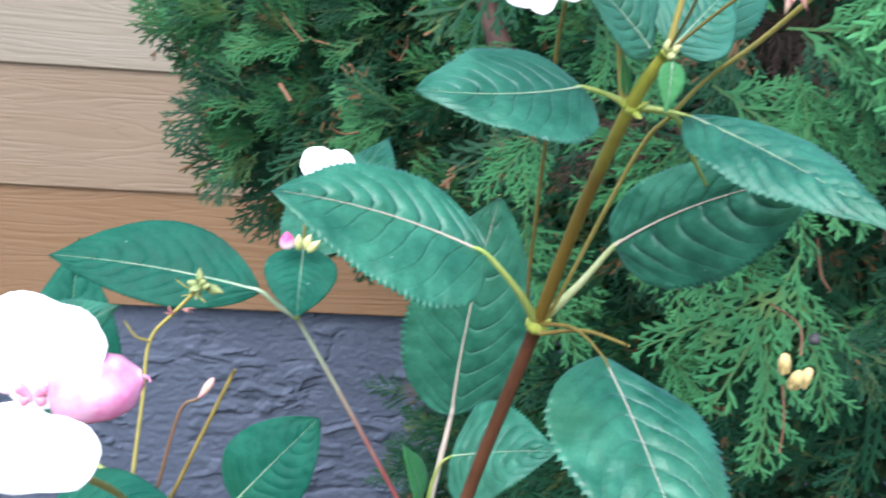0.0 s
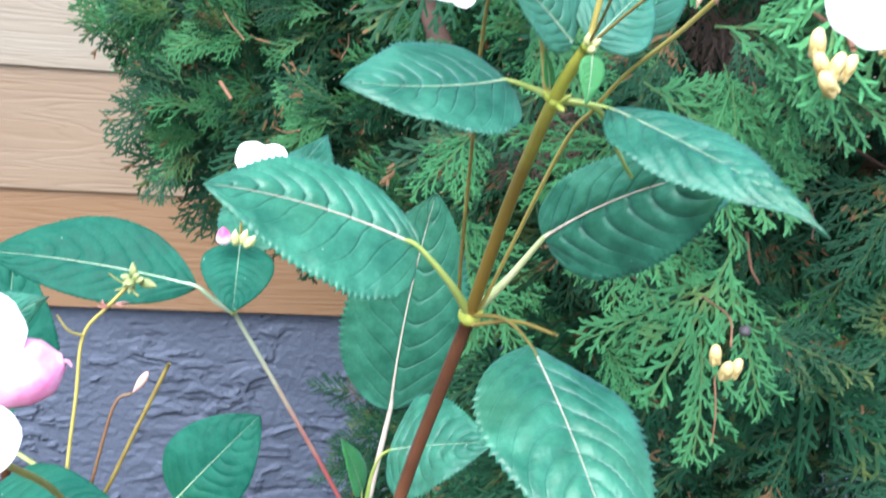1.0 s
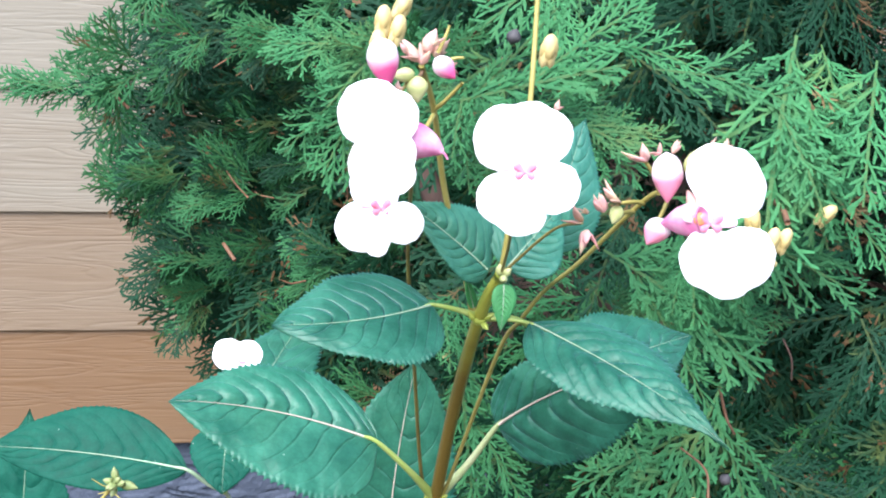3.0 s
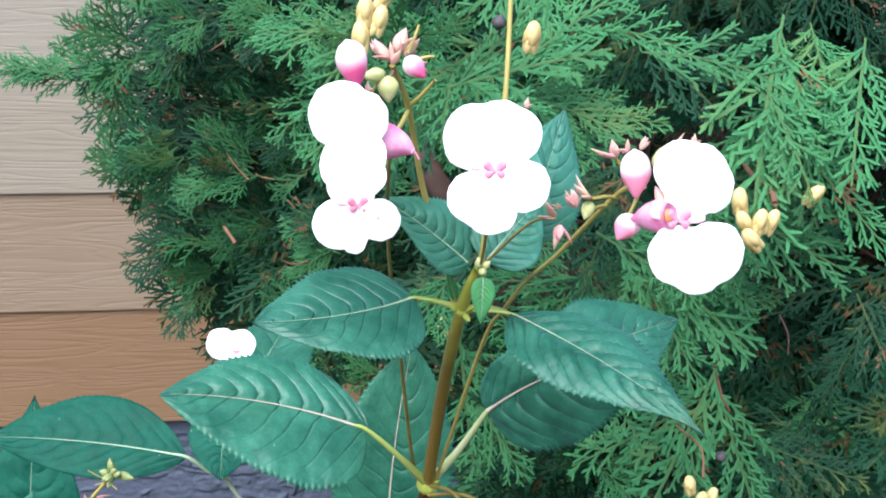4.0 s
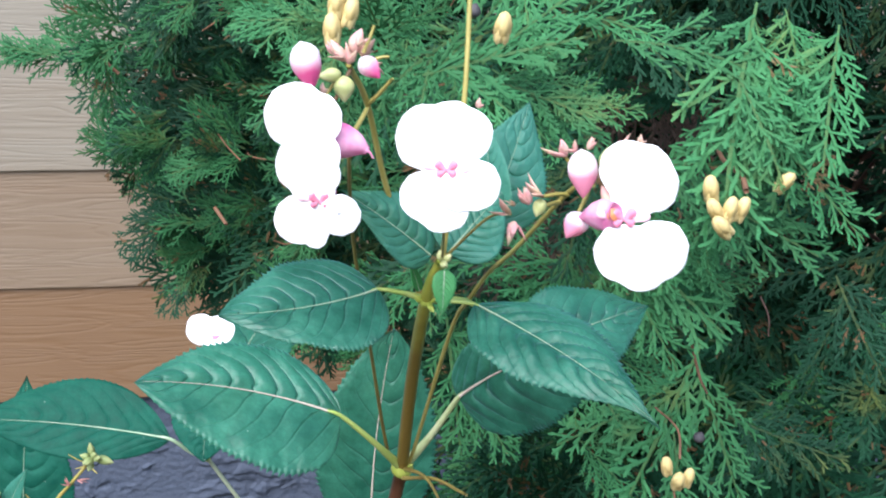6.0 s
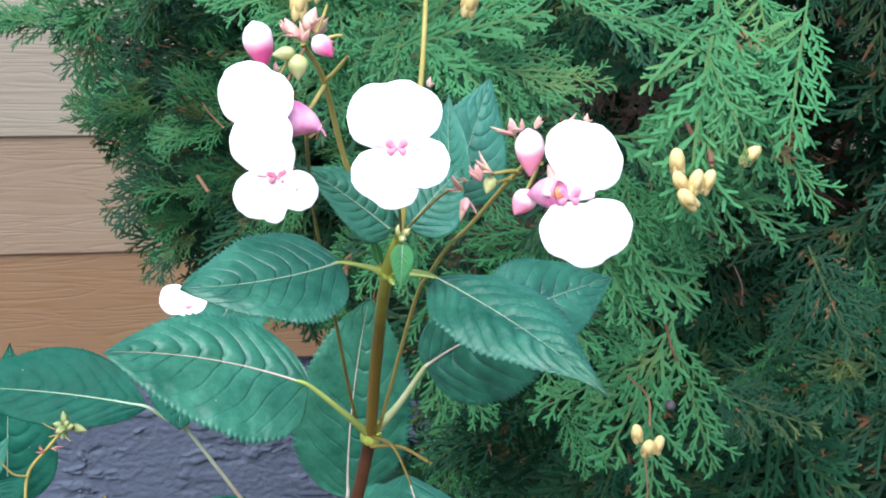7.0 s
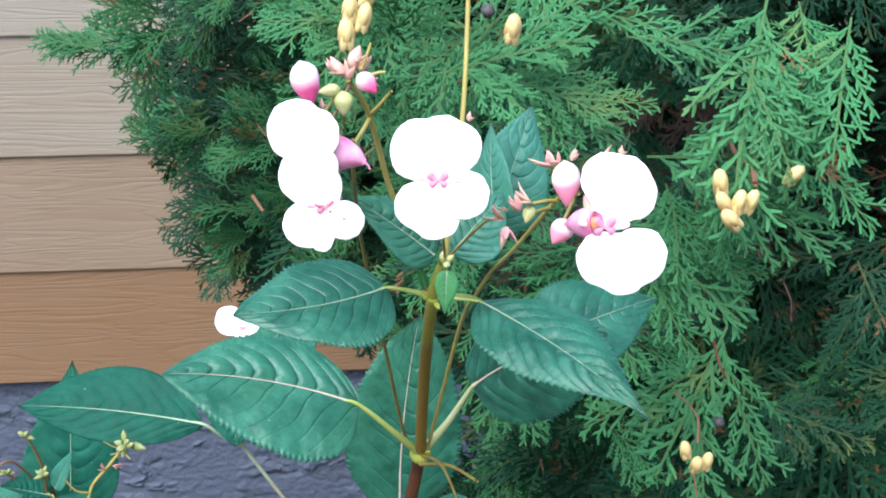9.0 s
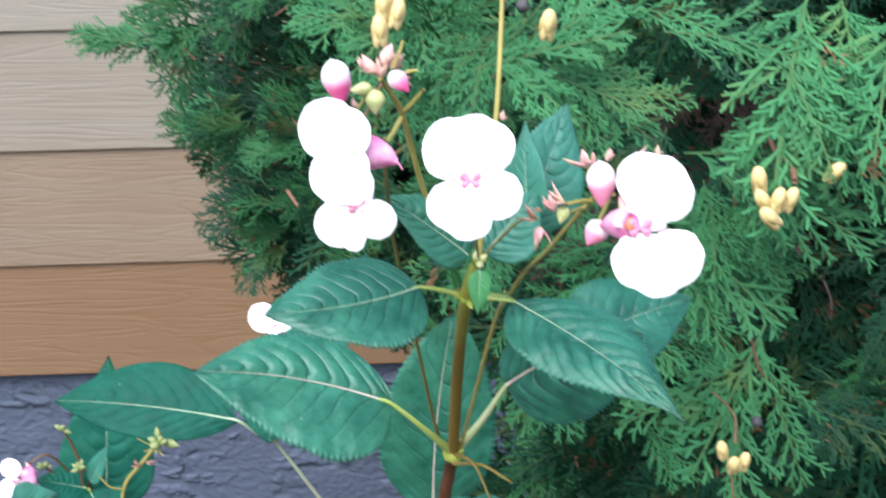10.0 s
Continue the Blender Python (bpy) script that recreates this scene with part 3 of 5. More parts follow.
def calyx(parent, place, direction, size, material, rnd, count=5):
    """A small spent calyx: a few pointed sepals that spread from one point, in one mesh."""
    d = Vector(direction).normalized()
    verts, faces = [], []
    for k in range(count):
        w = Vector((rnd.uniform(-1, 1), rnd.uniform(-1, 1), rnd.uniform(-1, 1)))
        w = (d + 0.75 * (w - d * w.dot(d))).normalized()
        side = w.cross(Vector((0.2, 0.5, 0.8))).normalized()
        nn = w.cross(side)
        o = len(verts)
        length, wd = size * rnd.uniform(0.5, 1.0), size * rnd.uniform(0.1, 0.22)
        bow = nn * length * rnd.uniform(-0.35, 0.35)
        rows = ((0.0, 0.35), (0.3, 1.0), (0.65, 0.75), (1.0, 0.05))
        for s, ww in rows:
            for j in range(6):
                a = math.pi * j / 3
                verts.append(rel(parent, place) + w * length * s + bow * s * s + (side * math.cos(a) + nn * 0.3 * math.sin(a)) * wd * ww)
        for i in range(3):
            for j in range(6):
                a, b = o + i * 6 + j, o + i * 6 + (j + 1) % 6
                faces.append((a, b, b + 6, a + 6))
        faces.append(tuple(o + 18 + j for j in range(6)))
    return part("calyx", mesh_from("calyx", verts, faces, material), parent)


# ---- the setting ----
def ground():
    n = 40
    xs = [-400, -60, -12] + list(np.linspace(-4, 5, n)) + [12, 60, 400]
    ys = [-400, -60, -12] + list(np.linspace(-4, 5, n)) + [12, 60, 400]
    verts = [(x, y, 0.012 * noise.noise(Vector((x * 3, y * 3, 0))) if abs(x) < 6 and abs(y) < 6 else 0) for y in ys for x in xs]
    w = len(xs)
    faces = [(j * w + i, j * w + i + 1, (j + 1) * w + i + 1, (j + 1) * w + i) for j in range(len(ys) - 1) for i in range(w - 1)]
    tagged(new("ground", mesh_from("ground", verts, faces, SOIL)), "dark bare garden soil below the house wall", "ground", kind="structure")


WALL_Y, BOARD, SILL_Z = 2.25, 0.2, 0.75


def stucco_wall():
    """The foundation: a plastered wall with a trowelled, torn relief."""
    x0, x1, nx, nz = -0.55, 1.05, 640, 190
    z0, z1 = 0.36, SILL_Z + 0.03

    def step(v, a, c):
        t = min(1.0, max(0.0, (v - a) / (c - a)))
        return t * t * (3 - 2 * t)

    verts, faces = [], []
    for k in range(nz + 1):
        for i in range(nx + 1):
            x, z = x0 + (x1 - x0) * i / nx, z0 + (z1 - z0) * k / nz
            q = Vector((x * 13, z * 31, 3.0))
            q += Vector((noise.noise(q * 1.3) * 0.8, noise.noise(q * 1.1 + Vector((9, 0, 0))) * 0.9, 0))
            a = noise.fractal(q, 0.75, 2.2, 5)
            tear = noise.noise(Vector((x * 30, z * 55, 7)))
            slab = 0.8 * step(a + 0.16 * tear, 0.24, 0.3) - 0.6 * step(-a + 0.16 * tear, 0.42, 0.48)
            slab *= step(noise.noise(Vector((x * 8, z * 11, 21))) + 0.3 * tear, -0.1, 0.3)
            fine = noise.fractal(Vector((x * 90, z * 110, 9)), 0.8, 2.0, 2)
            verts.append((x, WALL_Y + 0.012 - 0.0058 * slab - 0.0016 * a - 0.0013 * fine, z))
    w = nx + 1
    faces = [(k * w + i, k * w + i + 1, (k + 1) * w + i + 1, (k + 1) * w + i) for k in range(nz) for i in range(nx)]
    front = tagged(new("wall_foundation", mesh_from("wall_foundation", verts, faces, STUCCO)), "grey trowelled stucco foundation wall", "wall", kind="structure")
    b = bmesh.new()
    for a0, a1, c0, c1 in ((-4.0, x0, -0.1, z1), (x1, 5.0, -0.1, z1), (x0, x1, -0.1, z0)):
        r = bmesh.ops.create_cube(b, size=1)
        bmesh.ops.transform(b, matrix=pose((a0 + a1) / 2, WALL_Y + 0.11, (c0 + c1) / 2) @ Matrix.Diagonal((a1 - a0, 0.2, c1 - c0, 1)), verts=r["verts"])
    me = bpy.data.meshes.new("foundation_rest")
    b.to_mesh(me)
    me.materials.append(STUCCO)
    part("foundation_rest", me, front)
    b = bmesh.new()
    r = bmesh.ops.create_cube(b, size=1)
    bmesh.ops.transform(b, matrix=pose((x0 + x1) / 2, WALL_Y + 0.125, (z0 + z1) / 2) @ Matrix.Diagonal((x1 - x0, 0.17, z1 - z0, 1)), verts=r["verts"])
    me = bpy.data.meshes.new("foundation_core")
    b.to_mesh(me)
    me.materials.append(STUCCO)
    part("foundation_core", me, front)


def siding_wall():
    root = thing("wall_siding", (0, WALL_Y, SILL_Z), "tan painted lap siding with embossed wood grain", "wall", kind="structure")
    b = bmesh.new()
    r = bmesh.ops.create_cube(b, size=1)
    bmesh.ops.transform(b, matrix=pose(0.5, 0.13, 1.3) @ Matrix.Diagonal((9.0, 0.2, 2.56, 1)), verts=r["verts"])
    me = bpy.data.meshes.new("sheathing")
    b.to_mesh(me)
    me.materials.append(SIDING)
    part("sheathing", me, root)
    # one wedge-shaped board, thick at its lower edge
    h = BOARD + 0.03
    prof = [(-0.0075, 0.0), (-0.0085, 0.0015), (-0.0085, 0.004), (-0.001, h), (0.006, h), (0.006, 0.0)]
    xs = [-4.0, -2.4, -1.2, 0.0, 1.2, 2.4, 3.6, 5.0]
    verts = [(x, y, z) for x in xs for y, z in prof]
    k = len(prof)
    faces = [(i * k + j, i * k + (j + 1) % k, (i + 1) * k + (j + 1) % k, (i + 1) * k + j) for i in range(len(xs) - 1) for j in range(k)]
    faces += [tuple(range(k))[::-1], tuple(range((len(xs) - 1) * k, len(xs) * k))]
    me = mesh_from("plank", verts, faces, SIDING, False)
    for i in range(13):
        part("plank", me, root, at=pose(0, 0, BOARD * i))


ground()
stucco_wall()
siding_wall()

# ---- the main balsam plant ----
plant = thing("balsam_plant", (0.36, 0.80, 0.0), "tall balsam plant with toothed leaves and white flowers", "plant", "balsam plants by the wall")


def stem(parent, name, points, radii, material, label="", steps=8, sides=12, wobble=0.05):
    return part(name, tube(name, [rel(parent, p) for p in points], radii, material, steps, sides, wobble), parent, label)


LO, HI, TOP = (0.390, 0.679, 1.273), (0.392, 0.602, 1.357), (0.395, 0.587, 1.372)
stem(plant, "lower_stem", [(0.36, 0.80, -0.02), (0.357, 0.775, 0.6), (0.366, 0.75, 1.06), (0.3745, 0.72, 1.172), LO], (0.006, 0.0045, 0.0032, 0.0026, 0.0024), STEM_RED, "reddish-brown lower stem")
stem(plant, "stem", [LO, (0.3905, 0.64, 1.318), HI, TOP], (0.0022, 0.0019, 0.0016), STEM, "olive-brown upper stem")


def knot(parent, place, radius, direction, material=NODE):
    me = drop("node", radius * 2.6, radius, material, 1.0)
    return part("node", me, parent, "swollen yellow-green stem node", aim(rel(parent, place), direction))


knot(plant, LO, 0.0041, (0, -0.6, 0.8))
knot(plant, HI, 0.0024, (0, -0.6, 0.8))
knot(plant, TOP, 0.0015, (0, -0.6, 0.8))

# leaves of the lower whorl
leaf(plant, (0.368, 0.6598, 1.3012), (0.3025, 0.6444, 1.3211), (0.10, -0.59, 0.725), 0.0468, [LO, (0.380, 0.666, 1.288)], arch=-0.003, fold=0.08, bend=0.056, sides=(1.17, 0.815), full=(0.75, 1.12), base_power=0.554, tip_power=0.914, relief=(0.3, 1.6), seed=1, puff=0.024, rib=RIB_PINK, rib_size=0.0009)
leaf(plant, (0.4088, 0.6644, 1.3046), (0.4469, 0.6118, 1.3404), (-0.347, -0.79, 0.093), 0.0437, [LO, (0.400, 0.672, 1.288)], sides=(0.6, 1.05), full=(0.84, 1.17), base_power=0.4, tip_power=0.72, stalk_material=PETIOLE_PALE, arch=0.002, bend=-0.045, fold=0.05, relief=(1.0, 1.3), seed=2, puff=0.03, rib=RIB_PINK, rib_size=0.0010, veins=8)
leaf(plant, (0.3993, 0.6284, 1.2812), (0.4174, 0.5577, 1.2295), (0.114, -0.574, 0.803), 0.0544, [LO, (0.396, 0.652, 1.281)], stalk_material=STALK_OLIVE, sides=(0.81, 0.92), full=(1.38, 0.94), base_power=0.713, tip_power=1.42, arch=0.087, bend=0.024, fold=0.06, seed=3, rib=RIB_PINK, rib_size=0.00045, puff=0.035, veins=11)
# upper whorl
leaf(plant, (0.3784, 0.598, 1.3615), (0.3359, 0.5791, 1.3606), (0.0, -0.476, 0.793), 0.0336, [HI, (0.386, 0.600, 1.3595)], arch=0.008, fold=0.1, sides=(1.07, 1.10), full=(0.70, 1.06), base_power=0.596, tip_power=1.015, bend=-0.059, seed=4, rib_size=0.0006, puff=0.015)
leaf(plant, (0.4057, 0.5988, 1.356), (0.4455, 0.5495, 1.3365), (0.14, -0.467, 0.84), 0.0347, [HI, (0.398, 0.600, 1.357)], arch=0.0, bend=-0.013, fold=0.06, seed=5, puff=0.065, rib_size=0.0005, base_power=0.563, tip_power=1.58, droop=0.077, sides=(1.09, 0.87), full=(1.27, 1.32), curl=0.2, relief=(1.2, 0.9), veins=10)
leaf(plant, (0.429, 0.640, 1.329), (0.4772, 0.6705, 1.334), (0.1, -0.75, 0.62), 0.034, [HI, (0.405, 0.607, 1.3545), (0.416, 0.622, 1.342)], arch=0.04, seed=6, rib_size=0.0006)
# top
leaf(plant, (0.3925, 0.592, 1.372), (0.3680, 0.585, 1.3920), (0.0, -0.8, 0.6), 0.027, arch=0.04, fold=0.2, sides=(0.62, 0.82), tip_power=1.3, seed=7, material=LEAF_TENDER, puff=0.035, rib_size=0.0005)
leaf(plant, (0.397, 0.590, 1.373), (0.414, 0.602, 1.388), (-0.2, -0.9, 0.35), 0.021, arch=0.05, seed=8, material=LEAF_TENDER, rib_size=0.0005, puff=0.045)
leaf(plant, (0.4106, 0.612, 1.3746), (0.425, 0.624, 1.411), (0.1, -1, 0.1), 0.027, [TOP, (0.402, 0.602, 1.372)], arch=0.03, seed=9, material=LEAF_TENDER, puff=0.02, rib_size=0.0004)
leaf(plant, (0.411, 0.603, 1.3785), (0.411, 0.612, 1.407), (-0.75, -0.65, 0.1), 0.016, [TOP, (0.402, 0.596, 1.374)], arch=0.03, seed=10, material=LEAF_TENDER, puff=0.02, rib_size=0.0004)
leaf(plant, (0.395, 0.582, 1.3705), (0.394, 0.579, 1.3585), (0.1, -1, 0.1), 0.0065, arch=0.05, fold=0.3, seed=11, n=40, m=10, material=LEAF_YOUNG, rib_size=0.0003, label="small bright green bract")
leaf(plant, (0.390, 0.600, 1.360), (0.3868, 0.597, 1.3705), (0.3, -1, 0.1), 0.003, arch=0.02, fold=0.4, seed=12, n=24, m=6, material=LEAF_YOUNG, rib_size=0.0003, label="narrow green stipule")

# flower stalks
stem(plant, "peduncle", [(0.3904, 0.604, 1.3582), (0.3873, 0.60, 1.3699), (0.380, 0.588, 1.3929), (0.3749, 0.573, 1.4153), (0.370, 0.556, 1.426)], (0.0011, 0.0008, 0.0007), STALK, "yellow-brown flower stalk", sides=9)
stem(plant, "peduncle", [LO, (0.3845, 0.672, 1.2829), (0.3768, 0.63, 1.3365), (0.3717, 0.60, 1.3736), (0.3702, 0.575, 1.3992), (0.3705, 0.565, 1.41)], (0.0007, 0.00052, 0.0005), STALK_OLIVE, "thin brown flower stalk", sides=9)
stem(plant, "peduncle", [LO, (0.3926, 0.675, 1.2771), (0.4021, 0.63, 1.3386), (0.4054, 0.612, 1.3536), (0.4091, 0.598, 1.3652), (0.4128, 0.575, 1.3773), (0.4203, 0.545, 1.3975), (0.4225, 0.532, 1.401)], (0.0007, 0.00062, 0.0006), STALK, "olive flower stalk", sides=9)
stem(plant, "peduncle", [TOP, (0.3975, 0.583, 1.395), (0.4003, 0.583, 1.4151), (0.4024, 0.588, 1.4445), (0.404, 0.592, 1.485)], (0.0008, 0.0007, 0.0006), STALK, "upright yellow flower stalk", sides=9)
stem(plant, "pedicel", [TOP, (0.393, 0.565, 1.384), (0.3905, 0.548, 1.396)], (0.0004, 0.00035), STALK_OLIVE, sides=8)
stem(plant, "pedicel", [TOP, (0.4044, 0.570, 1.3863), (0.4075, 0.552, 1.391)], (0.0004, 0.00035), STALK_OLIVE, sides=8)
stem(plant, "pedicel", [(0.3749, 0.573, 1.4153), (0.377, 0.569, 1.4175), (0.3807, 0.565, 1.4221)], (0.0006, 0.0004), STALK, sides=8)
stem(plant, "pedicel", [(0.3752, 0.5735, 1.4145), (0.371, 0.566, 1.409), (0.366, 0.556, 1.405)], (0.0006, 0.0005), STALK, sides=8)
stem(plant, "pedicel", [(0.3705, 0.557, 1.425), (0.3665, 0.552, 1.418), (0.363, 0.548, 1.412)], (0.0005, 0.0004), STALK_DARK, sides=8)
stem(plant, "stalk_stub", [(0.390, 0.672, 1.272), (0.399, 0.65, 1.281), (0.4073, 0.63, 1.2839)], (0.0008, 0.0005), STALK_OLIVE, "dry broken stalk", sides=8)
# side twigs high on the upright stalk
for dx, dz in ((-0.006, 0.006), (0.011, 0.002), (0.004, 0.007)):
    stem(plant, "pedicel", [(0.4025, 0.588, 1.446), (0.4025 + dx * 0.5, 0.586, 1.446 + dz * 0.6), (0.4025 + dx, 0.584, 1.446 + dz)], (0.0006, 0.0004), STALK, sides=7)

# flowers
FRONT = (-0.12, -1.0, 0.15)
flower(plant, (0.3909, 0.535, 1.4048), FRONT, 0, 0.01, [(-0.46, 0.66, 0.72), (0.05, 0.85, 0.62), (0.36, 0.74, 0.60), (-0.06, 0.34, 0.6)],
       [[(-0.52, -0.62, 0.56), (-0.12, -0.84, 0.58), (0.05, -0.5, 0.5)], [(0.56, -0.36, 0.57), (0.2, -0.5, 0.45)]], (0.0, 0.1, -1.05, 1.5, 0.45), (0, 0.2, 1), bow=(-0.05, -0.02), seed=1)
flower(plant, (0.4262, 0.520, 1.3962), (0.02, -1, 0.12), 0, 0.0108, [(0.08, 0.92, 0.56), (0.42, 0.80, 0.60), (0.62, 0.60, 0.52), (0.17, 0.30, 0.43)],
       [[(-0.02, -0.70, 0.58), (0.35, -0.88, 0.60), (0.70, -0.68, 0.60)]], (-0.42, 0.0, -0.35, 1.1, 0.32), (0.45, 0.1, 0.85), bow=(-0.02, -0.02), seed=2)
flower(plant, (0.361, 0.540, 1.4096), (-0.35, -1, 0.1), 0, 0.01, [(-0.32, 0.64, 0.74), (0.13, 0.57, 0.6)],
       [[(-0.1, -0.42, 0.68), (0.12, -0.2, 0.6)], [(0.28, -0.62, 0.45)]], (0.56, 0.12, -0.5, 1.15, 0.44), (-1, 0.15, 0.3), mouth=False, seed=3, hook=0.35, blunt=0.6)
flower(plant, (0.3624, 0.573, 1.3919), (0.0, -1, 0.1), 0, 0.01, [(-0.14, 0.5, 0.63), (-0.1, 0.1, 0.5)],
       [[(-0.5, -0.52, 0.62), (-0.22, -0.62, 0.5)], [(-0.1, -0.95, 0.3), (-0.1, -0.7, 0.4)], [(0.52, -0.42, 0.52)]], (0.1, 0.1, -0.75, 1.0, 0.35), (0, 0, 1), seed=4)

for p, d in (((0.3982, 0.541, 1.4172), (0.3, -0.4, 0.8)), ((0.3640, 0.545, 1.4205), (0.2, -0.3, 0.9)), ((0.4312, 0.526, 1.4105), (0.2, -0.4, 0.9))):
    calyx(plant, p, d, 0.003, BUD_ROSE, random.Random(3), 4)
# bare thin pedicels round the bud cluster
for p, q in (((0.3733, 0.553, 1.4289), (0.3759, 0.553, 1.4351)), ((0.375, 0.553, 1.4271), (0.3792, 0.553, 1.428)), ((0.3672, 0.553, 1.4233), (0.3638, 0.553, 1.4181))):
    stem(plant, "pedicel", [p, tuple((Vector(p) + Vector(q)) / 2 + Vector((0.0003, 0, 0.0003))), q], (0.0005, 0.0003), STALK, sides=7)

# short pedicels of the buds on the olive stalk
for p, q in (((0.4190, 0.550, 1.3940), (0.4122, 0.540, 1.3946)), ((0.4200, 0.546, 1.3965), (0.4127, 0.540, 1.3972)), ((0.4215, 0.539, 1.3995), (0.4168, 0.535, 1.4069)),
             ((0.4222, 0.534, 1.4008), (0.4187, 0.526, 1.4090)), ((0.4222, 0.534, 1.4008), (0.4190, 0.531, 1.3948))):
    stem(plant, "pedicel", [p, tuple((Vector(p) + Vector(q)) / 2 + Vector((0.0004, 0, 0.0003))), q], (0.0006, 0.0004), STALK, sides=7)

# tight young buds and glands round the stem's top and its upper node
for p, d, ln, r in (((0.3942, 0.5845, 1.3738), (-0.2, -0.4, 1), 0.0036, 0.0011), ((0.3962, 0.5842, 1.3732), (0.5, -0.4, 0.8), 0.0032, 0.001), ((0.3951, 0.583, 1.3716), (0.1, -1, 0.1), 0.0028, 0.0011)):
    bud(plant, p, d, ln, r, BUD_GREEN)
for p, d in (((0.3895, 0.6005, 1.3578), (-0.6, -0.4, 0.7)), ((0.3942, 0.600, 1.3578), (0.7, -0.4, 0.6)), ((0.3932, 0.599, 1.3552), (0.3, -0.8, -0.2)), ((0.3885, 0.676, 1.2755), (-0.6, -0.5, 0.6)), ((0.3925, 0.6755, 1.2752), (0.6, -0.5, 0.6))):
    bud(plant, p, d, 0.004, 0.0009, NODE)
# buds and spent calyxes
rnd = random.Random(5)
for p, d in (((0.3665, 0.552, 1.4285), (-0.5, -0.4, 0.8)), ((0.3722, 0.552, 1.4302), (0.2, -0.4, 1.0)), ((0.3757, 0.551, 1.4265), (0.9, -0.4, -0.3)),
             ((0.4080, 0.549, 1.3935), (-0.5, -0.5, 0.5)), ((0.4102, 0.547, 1.3945), (0.5, -0.5, 0.5)), ((0.4172, 0.527, 1.4092), (-0.6, -0.4, 0.6)), ((0.4200, 0.527, 1.4095), (0.5, -0.4, 0.7))):
    calyx(plant, p, d, 0.0036, BUD_ROSE, rnd, 4)
bud(plant, (0.3608, 0.542, 1.4268), (0.3, 0, -1), 0.0108, 0.0035, BUD_PINK, "pink and white balsam bud")
bud(plant, (0.3748, 0.550, 1.4257), (0.7, -0.3, -0.6), 0.0065, 0.0024, BUD_PINK)
bud(plant, (0.3689, 0.552, 1.4208), (0.1, -0.2, -1), 0.0062, 0.0024, BUD_GREEN, "pale yellow-green bud")
bud(plant, (0.3656, 0.552, 1.4239), (-1, -0.2, -0.2), 0.0055, 0.0017, BUD_GREEN)
bud(plant, (0.372, 0.556, 1.4315), (0.3, 0, 1), 0.006, 0.0018, BUD_ROSE)
bud(plant, (0.3675, 0.556, 1.4292), (-0.6, 0, 0.8), 0.006, 0.0014, BUD_ROSE)
for p, d in (((0.370, 0.556, 1.4262), (0.3, -0.3, 1)), ((0.369, 0.555, 1.4275), (-0.7, -0.3, 0.6)), ((0.373, 0.556, 1.428), (0.6, -0.2, 0.7))):
    calyx(plant, p, d, 0.0055, BUD_ROSE, rnd)
bud(plant, (0.4187, 0.525, 1.4047), (0.1, -0.1, -1), 0.0105, 0.0033, BUD_PALE, "pink and white balsam bud")
bud(plant, (0.4183, 0.530, 1.3924), (-0.5, -0.2, -0.8), 0.0068, 0.0028, BUD_PALE)
bud(plant, (0.4122, 0.540, 1.3946), (-0.3, -0.3, -0.9), 0.0045, 0.0016, BUD_GREEN)
bud(plant, (0.4245, 0.526, 1.4082), (0.4, -0.2, 1), 0.0068, 0.0019, BUD_GREEN)
for p, d in (((0.4168, 0.535, 1.4069), (-0.5, -0.2, 0.6)), ((0.4252, 0.525, 1.4085), (0.4, -0.2, 0.9)), ((0.4127, 0.540, 1.3972), (-0.7, -0.2, 0.5)),
             ((0.407, 0.550, 1.3915), (-0.6, -0.2, 0.2)), ((0.4078, 0.548, 1.390), (0.2, -0.2, -1)), ((0.4105, 0.545, 1.3945), (-0.4, -0.3, 0.4))):
    calyx(plant, p, d, 0.0062, BUD_ROSE, rnd)
part("throat", drop("throat", 0.0012, 0.0014, ORANGE, 1.0), plant, "orange mouth of an opening bud", aim(rel(plant, (0.4236, 0.5181, 1.3970)), (0.0, -1, 0.15)))

# ---- the second balsam, behind ----
second = thing("balsam_plant", (0.385, 0.86, 0.0), "balsam plant with broad leaves and pinkish branch", "plant", "balsam plants by the wall")
FORK = (0.3745, 0.83, 1.10)
stem(second, "stem", [(0.385, 0.86, -0.02), (0.38, 0.85, 0.7), FORK], (0.006, 0.0045, 0.0032), STEM_RED)
NODE2 = (0.309, 0.784, 1.237)
stem(second, "branch", [FORK, (0.3648, 0.82, 1.1269), (0.336, 0.80, 1.185), NODE2], (0.0013, 0.0010, 0.0009), STEM_PINK, "pinkish side branch")
knot(second, NODE2, 0.002, (0, -0.2, 1), PETIOLE)
stem(second, "branch_tip", [NODE2, (0.310, 0.788, 1.252), (0.311, 0.786, 1.266)], (0.0013, 0.0009), PETIOLE)
leaf(second, (0.2944, 0.7765, 1.2492), (0.2066, 0.791, 1.2563), (0.0, -0.784, 0.62), 0.041, [NODE2, (0.302, 0.780, 1.242)], sides=(0.755, 1.085), full=(1.07, 1.09), base_power=0.752, tip_power=1.023, arch=0.02, bend=0.02, fold=0.05, stalk_material=RIB, seed=21, puff=0.03, material=LEAF_DARK, rib_size=0.0009)
leaf(second, (0.311, 0.785, 1.266), (0.3094, 0.765, 1.2425), (0.0, -0.9, 0.4), 0.030, arch=0.08, fold=0.1, seed=22, material=LEAF_DARK, rib_size=0.0005, n=50, tip_power=0.9)
leaf(second, (0.3145, 0.787, 1.262), (0.3514, 0.9113, 1.2923), (-0.3, -0.9, 0.3), 0.046, [(0.311, 0.786, 1.262)], arch=0.03, seed=23, rib_size=0.0007)
